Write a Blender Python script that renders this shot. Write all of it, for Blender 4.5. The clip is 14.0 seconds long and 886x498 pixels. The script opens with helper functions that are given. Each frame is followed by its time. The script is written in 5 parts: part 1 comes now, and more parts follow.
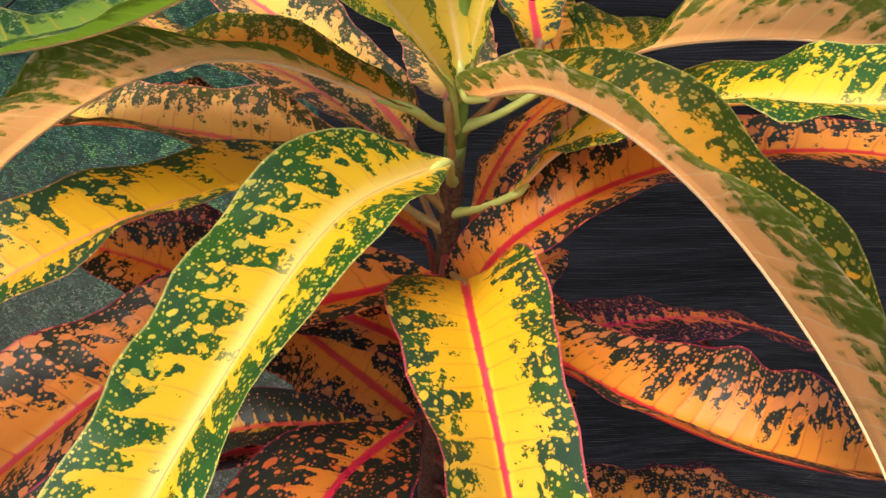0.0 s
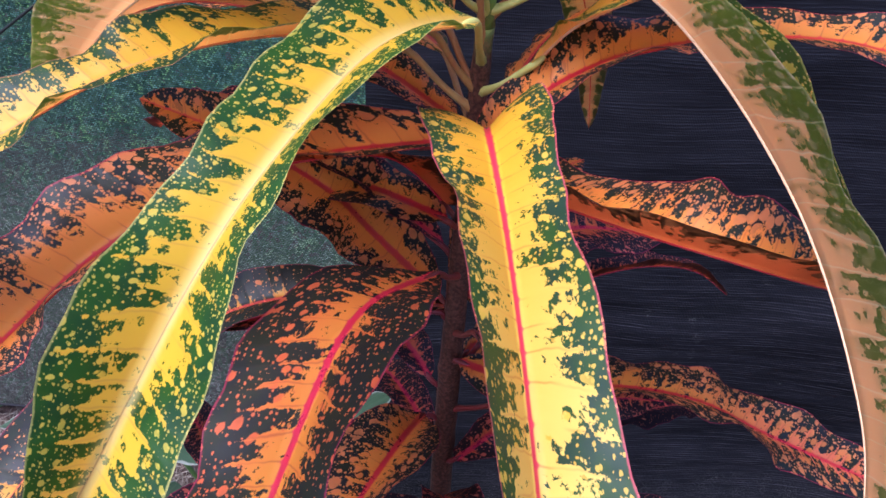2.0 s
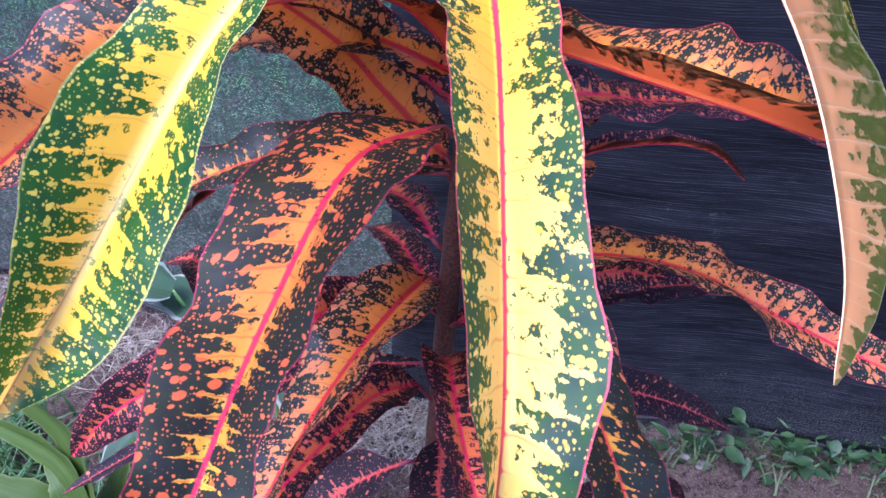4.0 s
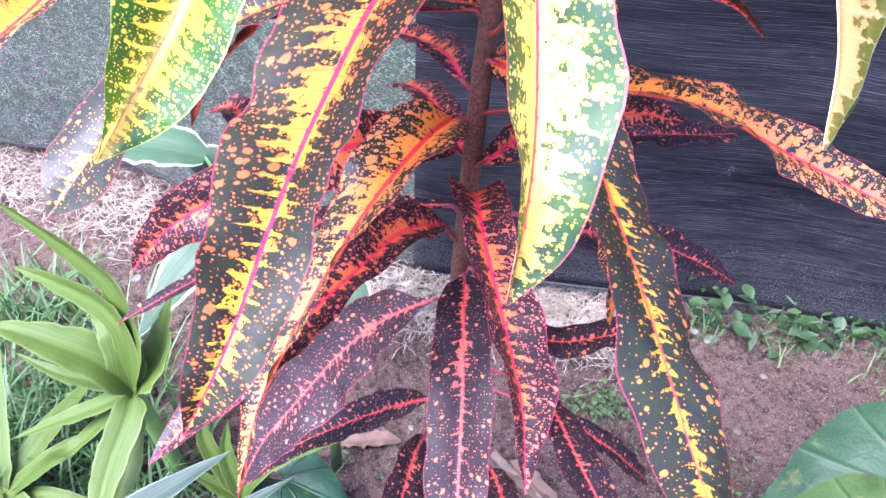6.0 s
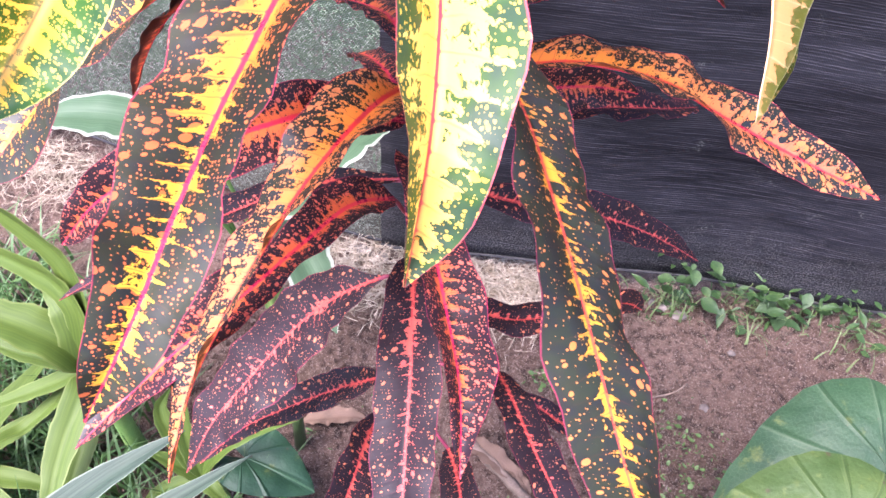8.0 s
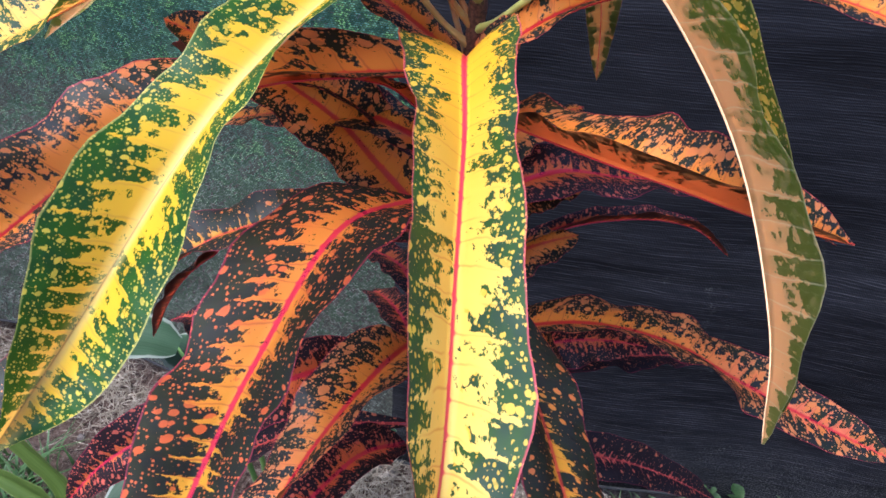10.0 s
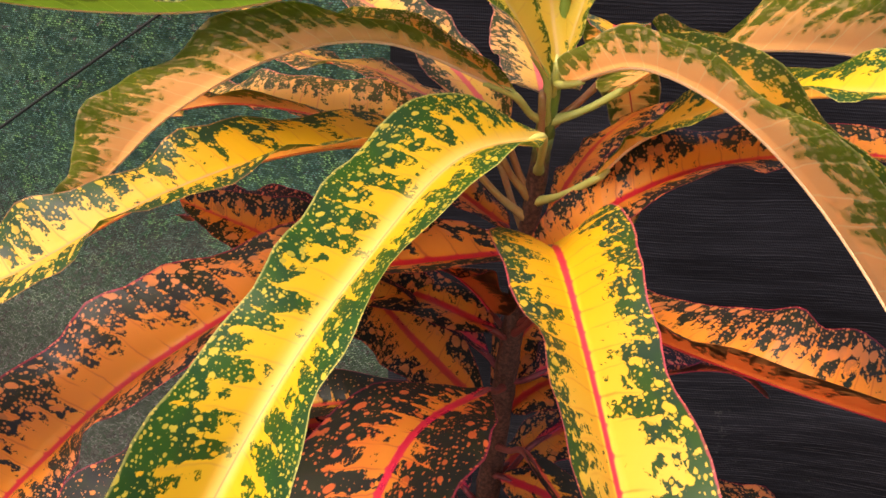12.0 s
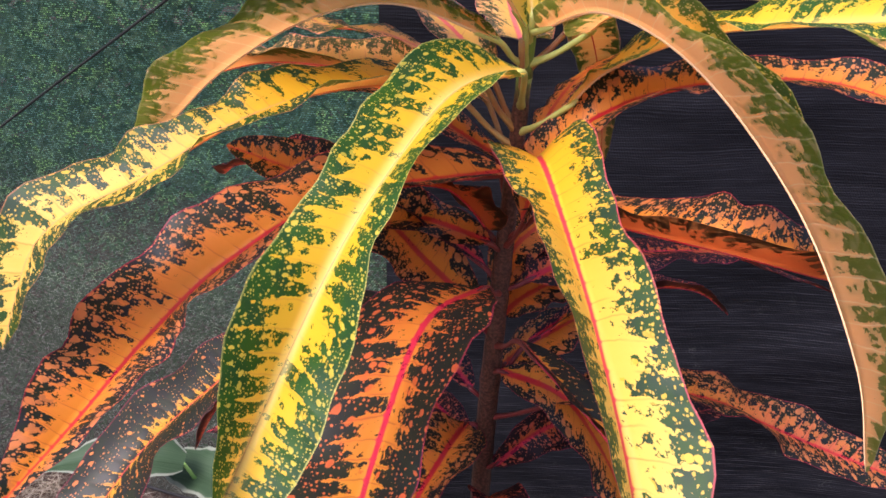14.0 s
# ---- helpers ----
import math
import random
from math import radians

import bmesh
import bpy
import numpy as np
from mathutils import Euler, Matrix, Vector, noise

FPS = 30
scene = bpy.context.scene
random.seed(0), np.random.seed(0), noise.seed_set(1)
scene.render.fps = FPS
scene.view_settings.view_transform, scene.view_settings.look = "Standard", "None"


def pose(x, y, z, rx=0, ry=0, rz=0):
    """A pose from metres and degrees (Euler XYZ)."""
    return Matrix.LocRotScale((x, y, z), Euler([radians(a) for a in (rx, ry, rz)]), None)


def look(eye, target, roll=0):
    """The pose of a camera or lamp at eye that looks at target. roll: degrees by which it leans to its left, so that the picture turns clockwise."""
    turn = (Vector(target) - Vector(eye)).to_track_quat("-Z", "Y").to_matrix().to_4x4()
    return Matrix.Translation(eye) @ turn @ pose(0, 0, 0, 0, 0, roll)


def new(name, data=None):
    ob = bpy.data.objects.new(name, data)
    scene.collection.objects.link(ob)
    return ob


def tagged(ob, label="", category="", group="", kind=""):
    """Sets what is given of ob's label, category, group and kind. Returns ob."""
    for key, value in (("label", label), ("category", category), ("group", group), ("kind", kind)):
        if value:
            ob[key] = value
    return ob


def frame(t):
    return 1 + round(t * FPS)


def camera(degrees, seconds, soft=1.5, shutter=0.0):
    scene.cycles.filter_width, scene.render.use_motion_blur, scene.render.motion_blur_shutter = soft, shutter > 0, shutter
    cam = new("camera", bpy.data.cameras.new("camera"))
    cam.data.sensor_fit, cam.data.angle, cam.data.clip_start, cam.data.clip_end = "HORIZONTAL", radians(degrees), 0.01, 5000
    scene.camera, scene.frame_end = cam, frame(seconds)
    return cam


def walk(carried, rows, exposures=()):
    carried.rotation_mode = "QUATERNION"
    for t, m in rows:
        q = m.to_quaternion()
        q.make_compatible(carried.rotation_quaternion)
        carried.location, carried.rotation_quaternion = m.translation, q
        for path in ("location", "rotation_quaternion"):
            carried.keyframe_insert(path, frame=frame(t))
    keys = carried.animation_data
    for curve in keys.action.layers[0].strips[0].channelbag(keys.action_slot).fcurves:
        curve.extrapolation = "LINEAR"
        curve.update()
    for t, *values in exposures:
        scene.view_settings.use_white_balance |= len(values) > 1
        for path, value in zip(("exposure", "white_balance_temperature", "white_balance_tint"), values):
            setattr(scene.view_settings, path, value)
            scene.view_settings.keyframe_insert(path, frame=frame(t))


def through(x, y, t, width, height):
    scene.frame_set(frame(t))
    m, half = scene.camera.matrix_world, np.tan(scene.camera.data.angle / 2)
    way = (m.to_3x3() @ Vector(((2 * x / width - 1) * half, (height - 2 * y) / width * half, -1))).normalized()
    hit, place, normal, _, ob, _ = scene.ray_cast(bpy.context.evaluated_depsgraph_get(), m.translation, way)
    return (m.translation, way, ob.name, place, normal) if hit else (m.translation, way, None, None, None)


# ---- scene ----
cam = camera(57.0, 14.0, soft=1.6)
PATH = [
    (0, 0.0002, 0.0002, 1.3403, 57.033, 0.020, 0.032),
    (0.5, -0.0007, -0.0239, 1.3191, 57.547, 0.067, 0.700),
    (1, -0.0031, -0.0420, 1.3147, 57.067, -0.332, 2.186),
    (1.5, 0.0019, -0.0692, 1.3138, 57.221, -0.660, 3.151),
    (2, 0.0092, -0.1013, 1.3042, 58.279, -1.263, 3.767),
    (2.5, 0.0149, -0.1107, 1.2979, 56.572, -1.399, 4.582),
    (2.7, 0.0118, -0.1101, 1.2963, 54.770, -1.593, 4.787),
    (4.8, 0.0357, -0.1313, 1.2760, 50.676, -1.841, 8.319),
    (5, 0.0316, -0.1478, 1.2773, 50.319, -1.698, 8.593),
    (5.5, 0.0282, -0.1768, 1.2782, 47.768, -1.620, 8.896),
    (6, 0.0288, -0.1865, 1.2683, 44.669, -1.877, 8.224),
    (6.5, 0.0336, -0.1878, 1.2587, 41.631, -2.549, 7.463),
    (7, 0.0454, -0.1870, 1.2455, 40.286, -2.870, 7.084),
    (7.5, 0.0590, -0.1786, 1.2472, 39.956, -2.782, 7.230),
    (8, 0.0555, -0.1674, 1.2553, 42.936, -2.893, 7.488),
    (8.5, 0.0592, -0.1540, 1.2666, 48.192, -3.052, 7.958),
    (8.7, 0.0594, -0.1509, 1.2722, 50.045, -3.053, 8.012),
    (10.8, 0.0224, -0.1185, 1.3067, 58.838, -2.968, 8.835),
    (11, 0.0092, -0.1066, 1.3072, 59.884, -3.254, 8.241),
    (11.5, -0.0150, -0.0827, 1.3126, 61.663, -3.807, 6.092),
    (12, -0.0219, -0.0706, 1.3135, 63.110, -2.080, 4.362),
    (12.5, -0.0283, -0.0785, 1.3125, 63.833, -0.971, 3.092),
    (13, -0.0323, -0.1045, 1.3167, 63.226, -0.055, 2.493),
    (13.5, -0.0303, -0.1335, 1.3268, 62.374, -0.046, 2.116),
    (14, -0.0300, -0.1853, 1.3221, 62.294, -0.352, 2.084),
]
EXPOSURES = [(0.0, 0.49, 6700, 11), (1.0, 0.45, 5750, 19), (2.5, 0.52, 5100, 35), (5.0, 1.67, 4600, 31), (5.5, 2.0, 4700, 30), (6.0, 2.37, 5250, 33), (6.5, 2.37, 5500, 34), (7.5, 2.37, 5950, 37), (8.0, 2.22, 5850, 34), (8.7, 1.47, 5200, 26), (10.8, 0.57, 5900, 18), (12.0, 0.55, 7500, 25), (13.0, 0.55, 7400, 27), (13.5, 0.52, 6800, 28), (14.0, 0.55, 6200, 29)]
walk(cam, [(t, pose(x, y, z, rx, ry, rz)) for t, x, y, z, rx, ry, rz in PATH], EXPOSURES)

# world: a bright overcast sky and one soft sun
world = bpy.data.worlds.new("world")
world.use_nodes = True
scene.world = world
SUN_UP, SUN_ROUND = radians(62), radians(-135)
wn = world.node_tree.nodes
sky = wn.new("ShaderNodeTexSky")
sky.sky_type, sky.sun_disc = "NISHITA", False
sky.sun_elevation, sky.sun_rotation = SUN_UP, SUN_ROUND
sky.air_density, sky.dust_density = 1.0, 4.0
wn["Background"].inputs["Strength"].default_value = 0.19
world.node_tree.links.new(sky.outputs[0], wn["Background"].inputs[0])
sun = new("sun", bpy.data.lights.new("sun", "SUN"))
sun.data.energy, sun.data.angle, sun.data.color = 3.3, radians(35), (1.0, 0.96, 0.88)
sun_way = Vector((math.sin(SUN_ROUND) * math.cos(SUN_UP), math.cos(SUN_ROUND) * math.cos(SUN_UP), math.sin(SUN_UP)))
sun.matrix_world = look(sun_way * 10, (0, 0, 0))


# ---------------------------------------------------------------- materials
class Nodes:
    """A short way to write node graphs as sums."""

    def __init__(self, name):
        self.mat = bpy.data.materials.new(name)
        self.mat.use_nodes = True
        self.tree = self.mat.node_tree
        self.out = self.tree.nodes["Principled BSDF"]

    def node(self, kind, **values):
        n = self.tree.nodes.new(kind)
        for key, value in values.items():
            setattr(n, key, value)
        return n

    def put(self, socket, value):
        if isinstance(value, bpy.types.NodeSocket):
            self.tree.links.new(value, socket)
        elif isinstance(value, (tuple, list)) and len(value) == 3 and socket.type == "RGBA":
            socket.default_value = (*value, 1.0)
        else:
            socket.default_value = value

    def m(self, op, a, b=0.0, c=0.0, clamp=False):
        n = self.node("ShaderNodeMath", operation=op, use_clamp=clamp)
        for socket, value in zip(n.inputs, (a, b, c)):
            self.put(socket, value)
        return n.outputs[0]

    def mix(self, f, a, b):
        n = self.node("ShaderNodeMix", data_type="RGBA")
        self.put(n.inputs[0], f), self.put(n.inputs[6], a), self.put(n.inputs[7], b)
        return n.outputs[2]

    def step(self, x, lo, hi):
        n = self.node("ShaderNodeMapRange", interpolation_type="SMOOTHSTEP")
        for i, value in enumerate((x, lo, hi, 0.0, 1.0)):
            self.put(n.inputs[i], value)
        return n.outputs[0]

    def vec(self, x, y, z=0.0):
        n = self.node("ShaderNodeCombineXYZ")
        for socket, value in zip(n.inputs, (x, y, z)):
            self.put(socket, value)
        return n.outputs[0]

    def noise(self, v, scale, detail=2.0, rough=0.5):
        n = self.node("ShaderNodeTexNoise")
        self.put(n.inputs["Vector"], v)
        n.inputs["Scale"].default_value, n.inputs["Detail"].default_value, n.inputs["Roughness"].default_value = scale, detail, rough
        return n.outputs["Fac"]

    def cells(self, v, scale, feature="F1"):
        n = self.node("ShaderNodeTexVoronoi", feature=feature, voronoi_dimensions="2D")
        self.put(n.inputs["Vector"], v)
        n.inputs["Scale"].default_value = scale
        return n.outputs["Distance"]

    def spots(self, v, scale, most, share):
        """Round spots of uneven size: one to a cell, in a share of the cells."""
        n = self.node("ShaderNodeTexVoronoi", voronoi_dimensions="2D")
        self.put(n.inputs["Vector"], v)
        n.inputs["Scale"].default_value = scale
        sep = self.node("ShaderNodeSeparateColor")
        self.put(sep.inputs[0], n.outputs["Color"])
        size = self.m("MULTIPLY", self.step(sep.outputs[0], 1.0 - share, 1.15), most)
        return self.step(self.m("SUBTRACT", size, n.outputs["Distance"]), -0.02, 0.05)

    def chips(self, v, scale):
        """A chance value for each small cell of a net."""
        n = self.node("ShaderNodeTexVoronoi", voronoi_dimensions="2D")
        self.put(n.inputs["Vector"], v)
        n.inputs["Scale"].default_value = scale
        sep = self.node("ShaderNodeSeparateColor")
        self.put(sep.inputs[0], n.outputs["Color"])
        return sep.outputs[0]

    def place(self):
        return self.node("ShaderNodeTexCoord").outputs["Object"]

    def chance(self):
        return self.node("ShaderNodeObjectInfo").outputs["Random"]

    def bump(self, height, strength, distance):
        n = self.node("ShaderNodeBump")
        self.put(n.inputs["Height"], height)
        n.inputs["Strength"].default_value, n.inputs["Distance"].default_value = strength, distance
        self.put(self.out.inputs["Normal"], n.outputs[0])

    def finish(self, colour, rough=0.5, metal=0.0, spec=0.5, coat=0.0):
        self.put(self.out.inputs["Base Color"], colour)
        self.put(self.out.inputs["Roughness"], rough)
        self.out.inputs["Metallic"].default_value = metal
        self.out.inputs["Specular IOR Level"].default_value = spec
        self.out.inputs["Coat Weight"].default_value = coat
        return self.mat

    def thin(self, colour, share):
        """Lets some of the light through, as a leaf does."""
        glow = self.node("ShaderNodeBsdfTranslucent")
        self.put(glow.inputs[0], colour)
        blend = self.node("ShaderNodeMixShader")
        blend.inputs[0].default_value = share
        end = self.tree.nodes["Material Output"]
        self.tree.links.new(self.out.outputs[0], blend.inputs[1])
        self.tree.links.new(glow.outputs[0], blend.inputs[2])
        self.tree.links.new(blend.outputs[0], end.inputs[0])


def blade_inputs(n):
    """Length and width in metres, shifted at random from leaf to leaf, and the share of the half width."""
    uv = n.node("ShaderNodeUVMap", uv_map="metres").outputs[0]
    sep = n.node("ShaderNodeSeparateXYZ")
    n.put(sep.inputs[0], uv)
    share = n.node("ShaderNodeUVMap", uv_map="blade").outputs[0]
    sep2 = n.node("ShaderNodeSeparateXYZ")
    n.put(sep2.inputs[0], share)
    return sep.outputs[0], sep.outputs[1], sep2.outputs[0], n.m("ABSOLUTE", sep2.outputs[1])


def tongues(n, cover, ragged, lobes, lace, grow=0.3):
    """Where the dark blotches lie: rounded tongues in from the margin, one to each gap between two side veins, with uneven reach and frayed edges. Both faces share them."""
    x, y, u, d = blade_inputs(n)
    ay = n.m("ABSOLUTE", y)
    seed = n.m("MULTIPLY", n.chance(), 37.0)
    side = n.m("MULTIPLY", n.m("SIGN", y), 3.0)
    wob = n.noise(n.vec(x, y, seed), 95.0, 2.0)
    sway = n.noise(n.vec(n.m("MULTIPLY", x, 45.0), side, seed), 1.0, 1.0)
    s = n.m("ADD", n.m("SUBTRACT", x, n.m("MULTIPLY", ay, 0.35)), n.m("ADD", n.m("MULTIPLY", wob, 0.0035), n.m("MULTIPLY", sway, 0.008)))
    beat = n.m("ADD", n.m("MULTIPLY", s, 100.0), n.m("MULTIPLY", side, 0.13))
    vein = n.m("ABSOLUTE", n.m("SUBTRACT", n.m("FRACT", beat), 0.5))
    lot = n.node("ShaderNodeTexWhiteNoise", noise_dimensions="2D")
    n.put(lot.inputs["Vector"], n.vec(n.m("FLOOR", n.m("ADD", beat, 0.5)), n.m("ADD", side, seed)))
    # the net of small veins frays every edge of a blotch
    net = n.vec(n.m("ADD", n.m("ADD", s, seed), n.m("MULTIPLY", wob, 0.004)), y)
    cell, cell2, block = n.chips(net, 560.0), n.chips(net, 1300.0), n.chips(net, 270.0)
    lump = n.noise(n.vec(n.m("MULTIPLY", s, 185.0), n.m("MULTIPLY", ay, 185.0), n.m("ADD", seed, side)), 1.0, 2.0, 0.5)
    large = n.noise(n.vec(n.m("MULTIPLY", s, 24.0), side, seed), 1.0, 1.0)
    fine = n.noise(n.vec(x, y, seed), 700.0, 2.0)
    reach = n.m("MULTIPLY", n.m("ADD", 1.0 - 0.55 * lobes, n.m("MULTIPLY", lot.outputs["Value"], 1.1 * lobes)), n.m("ADD", 0.65, n.m("MULTIPLY", large, 0.7)))
    reach = n.m("MULTIPLY", reach, n.m("SUBTRACT", 1.0, n.m("MULTIPLY", n.step(vein, 0.20, 0.02), 0.6 * min(1.0, 1.3 * lobes))))
    reach = n.m("MULTIPLY", reach, n.m("ADD", 1.0 - 0.5 * grow, n.m("MULTIPLY", u, grow)))
    push = n.m("ADD", n.m("MULTIPLY", reach, cover), n.m("MULTIPLY", n.m("SUBTRACT", lump, 0.5), ragged))
    push = n.m("ADD", push, n.m("ADD", n.m("MULTIPLY", n.m("SUBTRACT", cell, 0.5), 0.20 * lace), n.m("MULTIPLY", n.m("SUBTRACT", block, 0.5), 0.17 * lace)))
    push = n.m("ADD", push, n.m("MULTIPLY", n.m("SUBTRACT", cell2, 0.5), 0.13 * lace))
    dark = n.step(n.m("ADD", d, n.m("ADD", push, n.m("MULTIPLY", n.m("SUBTRACT", fine, 0.5), 0.10))), 0.97, 1.02)
    return dark, (x, y, u, d, ay), (s, seed, vein, large, fine, cell)


def croton_upper(name, heart, heart2, blotch, blotch2, spot, rib, margin, cover, spots, ragged=0.5, dots=0.35, lobes=0.6, gloss=0.3, size=190.0, vein_dark=None, far=None, rib_wide=1.0, split=0.0, lace=1.0, through=(0.98, 0.56, 0.32), shade=(0.17, 0.23, 0.03), glow=0.5, shine=0.42, fill=0.6, grow=0.3, halo=0.0):
    """The variegated upper face: a clear heart along the midrib, dark blotches in tongues between the side veins, speckles."""
    n = Nodes(name)
    dark, (x, y, u, d, ay), (s, seed, vein, large, fine, cell) = tongues(n, cover, ragged, lobes, lace, grow)
    # speckles of the light colour in the blotches, in cells of which only some are filled
    shift = n.m("MULTIPLY", seed, 0.31)
    gate2 = n.noise(n.vec(x, y, n.m("ADD", seed, 3.0)), 90.0, 1.0)
    frill, frill2 = n.m("MULTIPLY", fine, 0.0011 * lace), n.m("MULTIPLY", n.noise(n.vec(y, x, seed), 600.0, 2.0), 0.0011 * lace)
    crowd = n.step(n.noise(n.vec(x, y, n.m("ADD", seed, 9.0)), 60.0, 2.0), 0.36, 0.56)
    big = n.spots(n.vec(n.m("ADD", n.m("ADD", s, frill2), shift), n.m("ADD", n.m("MULTIPLY", y, 0.9), frill)), size, spots, fill)
    small = n.spots(n.vec(n.m("ADD", n.m("ADD", x, shift), frill2), n.m("ADD", y, frill)), size * 2.7, dots, fill + 0.1)
    dot = n.m("MAXIMUM", n.m("MULTIPLY", big, n.m("ADD", 1.0 - 0.3 * lace, n.m("MULTIPLY", crowd, 0.3 * lace))), n.m("MULTIPLY", small, 0.85))
    lightc = n.mix(n.step(n.m("ADD", d, n.m("MULTIPLY", large, 0.5)), 0.25, 1.1), heart, heart2)
    if far:
        lightc = n.mix(n.step(u, 0.25, 0.8), lightc, far)
    darkc = n.mix(n.step(gate2, 0.35, 0.65), blotch, blotch2)
    darkc = n.mix(dot, darkc, n.mix(n.step(d, 0.15, 0.7), heart2, spot))
    colour = n.mix(dark, lightc, darkc)
    # side veins, fine and dark, strongest in the heart and broken on the way
    gap = n.step(n.noise(n.vec(n.m("MULTIPLY", s, 90.0), n.m("MULTIPLY", y, 60.0), seed), 1.0, 1.0), 0.32, 0.5)
    line = n.m("MULTIPLY", n.m("MULTIPLY", n.step(vein, 0.065, 0.0), n.step(d, 0.95, 0.2)), gap)
    line = n.m("MULTIPLY", line, n.m("SUBTRACT", 1.0, n.m("MULTIPLY", dark, 0.85)))
    colour = n.mix(n.m("MULTIPLY", line, 0.85), colour, vein_dark if vein_dark else rib)
    wide = n.m("MULTIPLY", n.m("SUBTRACT", 1.15, u), 0.0017 * rib_wide)
    wide = n.m("ADD", wide, n.m("MULTIPLY", n.step(vein, 0.12, 0.0), 0.0006 * rib_wide))
    on_rib = n.step(n.m("SUBTRACT", ay, wide), 0.0004, -0.0003)
    if halo:
        colour = n.mix(n.m("MULTIPLY", n.step(ay, 0.007, 0.0005), halo), colour, rib)
    colour = n.mix(on_rib, colour, rib)
    if halo:
        colour = n.mix(n.m("MULTIPLY", n.step(ay, 0.0005, 0.0002), 0.8), colour, (0.34, 0.22, 0.08))
    if split:
        colour = n.mix(n.m("MULTIPLY", n.step(n.m("SUBTRACT", ay, n.m("MULTIPLY", wide, 0.45)), 0.0002, -0.0002), split), colour, heart)
    rim = n.m("MULTIPLY", n.step(n.m("ADD", d, n.m("MULTIPLY", n.m("SUBTRACT", fine, 0.5), 0.03)), 0.962, 0.985), n.m("ADD", 0.45, n.m("MULTIPLY", gate2, 0.6)))
    colour = n.mix(rim, colour, margin)
    mottle = n.noise(n.vec(x, y, seed), 40.0, 3.0)
    relief = n.m("ADD", n.m("MULTIPLY", n.step(vein, 0.0, 0.35), 0.7), n.m("ADD", n.m("MULTIPLY", fine, 0.25), n.m("MULTIPLY", cell, 0.12)))
    n.bump(relief, 0.4, 0.0007)
    n.finish(colour, n.m("ADD", gloss, n.m("MULTIPLY", mottle, 0.22)), spec=shine)
    n.thin(n.mix(dark, n.mix(0.12, through, lightc), n.mix(dot, shade, through)), glow)
    return n.mat


def croton_under(name, ground, ground2, blotch, rib, cover, ragged, lobes, lace, grow=0.3):
    """The matt underside: paler, with the same blotches duller, and light veins that fork."""
    n = Nodes(name)
    dark, (x, y, u, d, ay), (s, seed, vein, large, fine, cell) = tongues(n, cover, ragged, lobes, lace, grow)
    cloud = n.noise(n.vec(x, y, seed), 30.0, 2.0)
    light = n.mix(cloud, ground, ground2)
    colour = n.mix(n.m("MULTIPLY", dark, 0.92), light, blotch)
    fork = n.m("ABSOLUTE", n.m("SUBTRACT", n.m("FRACT", n.m("MULTIPLY", n.m("ADD", s, n.m("MULTIPLY", fine, 0.003)), 260.0)), 0.5))
    pale = n.m("MAXIMUM", n.m("MULTIPLY", n.step(vein, 0.05, 0.0), 0.65), n.m("MULTIPLY", n.step(fork, 0.05, 0.0), 0.2))
    colour = n.mix(pale, colour, rib)
    rim = n.step(n.m("ADD", d, n.m("MULTIPLY", n.m("SUBTRACT", fine, 0.5), 0.03)), 0.955, 0.985)
    colour = n.mix(n.m("MULTIPLY", rim, 0.6), colour, rib)
    n.bump(n.m("ADD", n.step(vein, 0.09, 0.0), n.m("MULTIPLY", fine, 0.3)), 0.3, 0.0006)
    n.finish(colour, 0.55, spec=0.35)
    n.thin(n.mix(0.3, colour, (0.99, 0.95, 0.92)), 0.88)
    return n.mat


def plain(name, colour, colour2, scale, rough=0.6, spec=0.4, bump=0.3, depth=0.002, thin=0.0, stretch=(1.0, 1.0, 1.0), spread=0.25):
    """A surface of two colours in clouds and grain, with a fine relief and a slight change from piece to piece."""
    n = Nodes(name)
    at = n.node("ShaderNodeMapping")
    n.put(at.inputs[0], n.place())
    at.inputs["Scale"].default_value = stretch
    shift = n.m("MULTIPLY", n.chance(), 20.0)
    n.put(at.inputs["Location"], n.vec(shift, shift, shift))
    cloud = n.noise(at.outputs[0], scale, 4.0, 0.6)
    grain = n.noise(at.outputs[0], scale * 9.0, 3.0, 0.6)
    f = n.m("ADD", n.m("MULTIPLY", cloud, 0.75), n.m("MULTIPLY", grain, 0.35))
    f = n.m("ADD", n.m("SUBTRACT", f, 0.05), n.m("MULTIPLY", n.m("SUBTRACT", n.chance(), 0.5), spread))
    c = n.mix(n.step(f, 0.3, 0.75), colour, colour2)
    n.bump(n.m("ADD", cloud, grain), bump, depth)
    n.finish(c, rough, spec=spec)
    if thin:
        n.thin(c, thin)
    return n.mat


STAGES = {}


def stage(key, upper, under, rib_top, rib_low, petiole):
    STAGES[key] = dict(upper=upper, under=under, rib=plain(key + "_midrib", rib_low, rib_top, 60.0, 0.45, thin=0.1, bump=0.1), petiole=plain(key + "_petiole", petiole[0], petiole[1], 40.0, 0.4, bump=0.1))


def peach(key, *shape):
    return croton_under("underside_" + key, (0.99, 0.60, 0.28), (0.98, 0.55, 0.28), (0.15, 0.20, 0.02), (0.98, 0.86, 0.66), *shape)


def lime(key, *shape):
    return croton_under("underside_" + key, (0.30, 0.44, 0.08), (0.24, 0.38, 0.05), (0.10, 0.22, 0.02), (0.6, 0.66, 0.3), *shape)


def russet(key, *shape):
    return croton_under("underside_" + key, (0.74, 0.24, 0.07), (0.64, 0.16, 0.06), (0.06, 0.03, 0.018), (0.68, 0.20, 0.10), *shape)


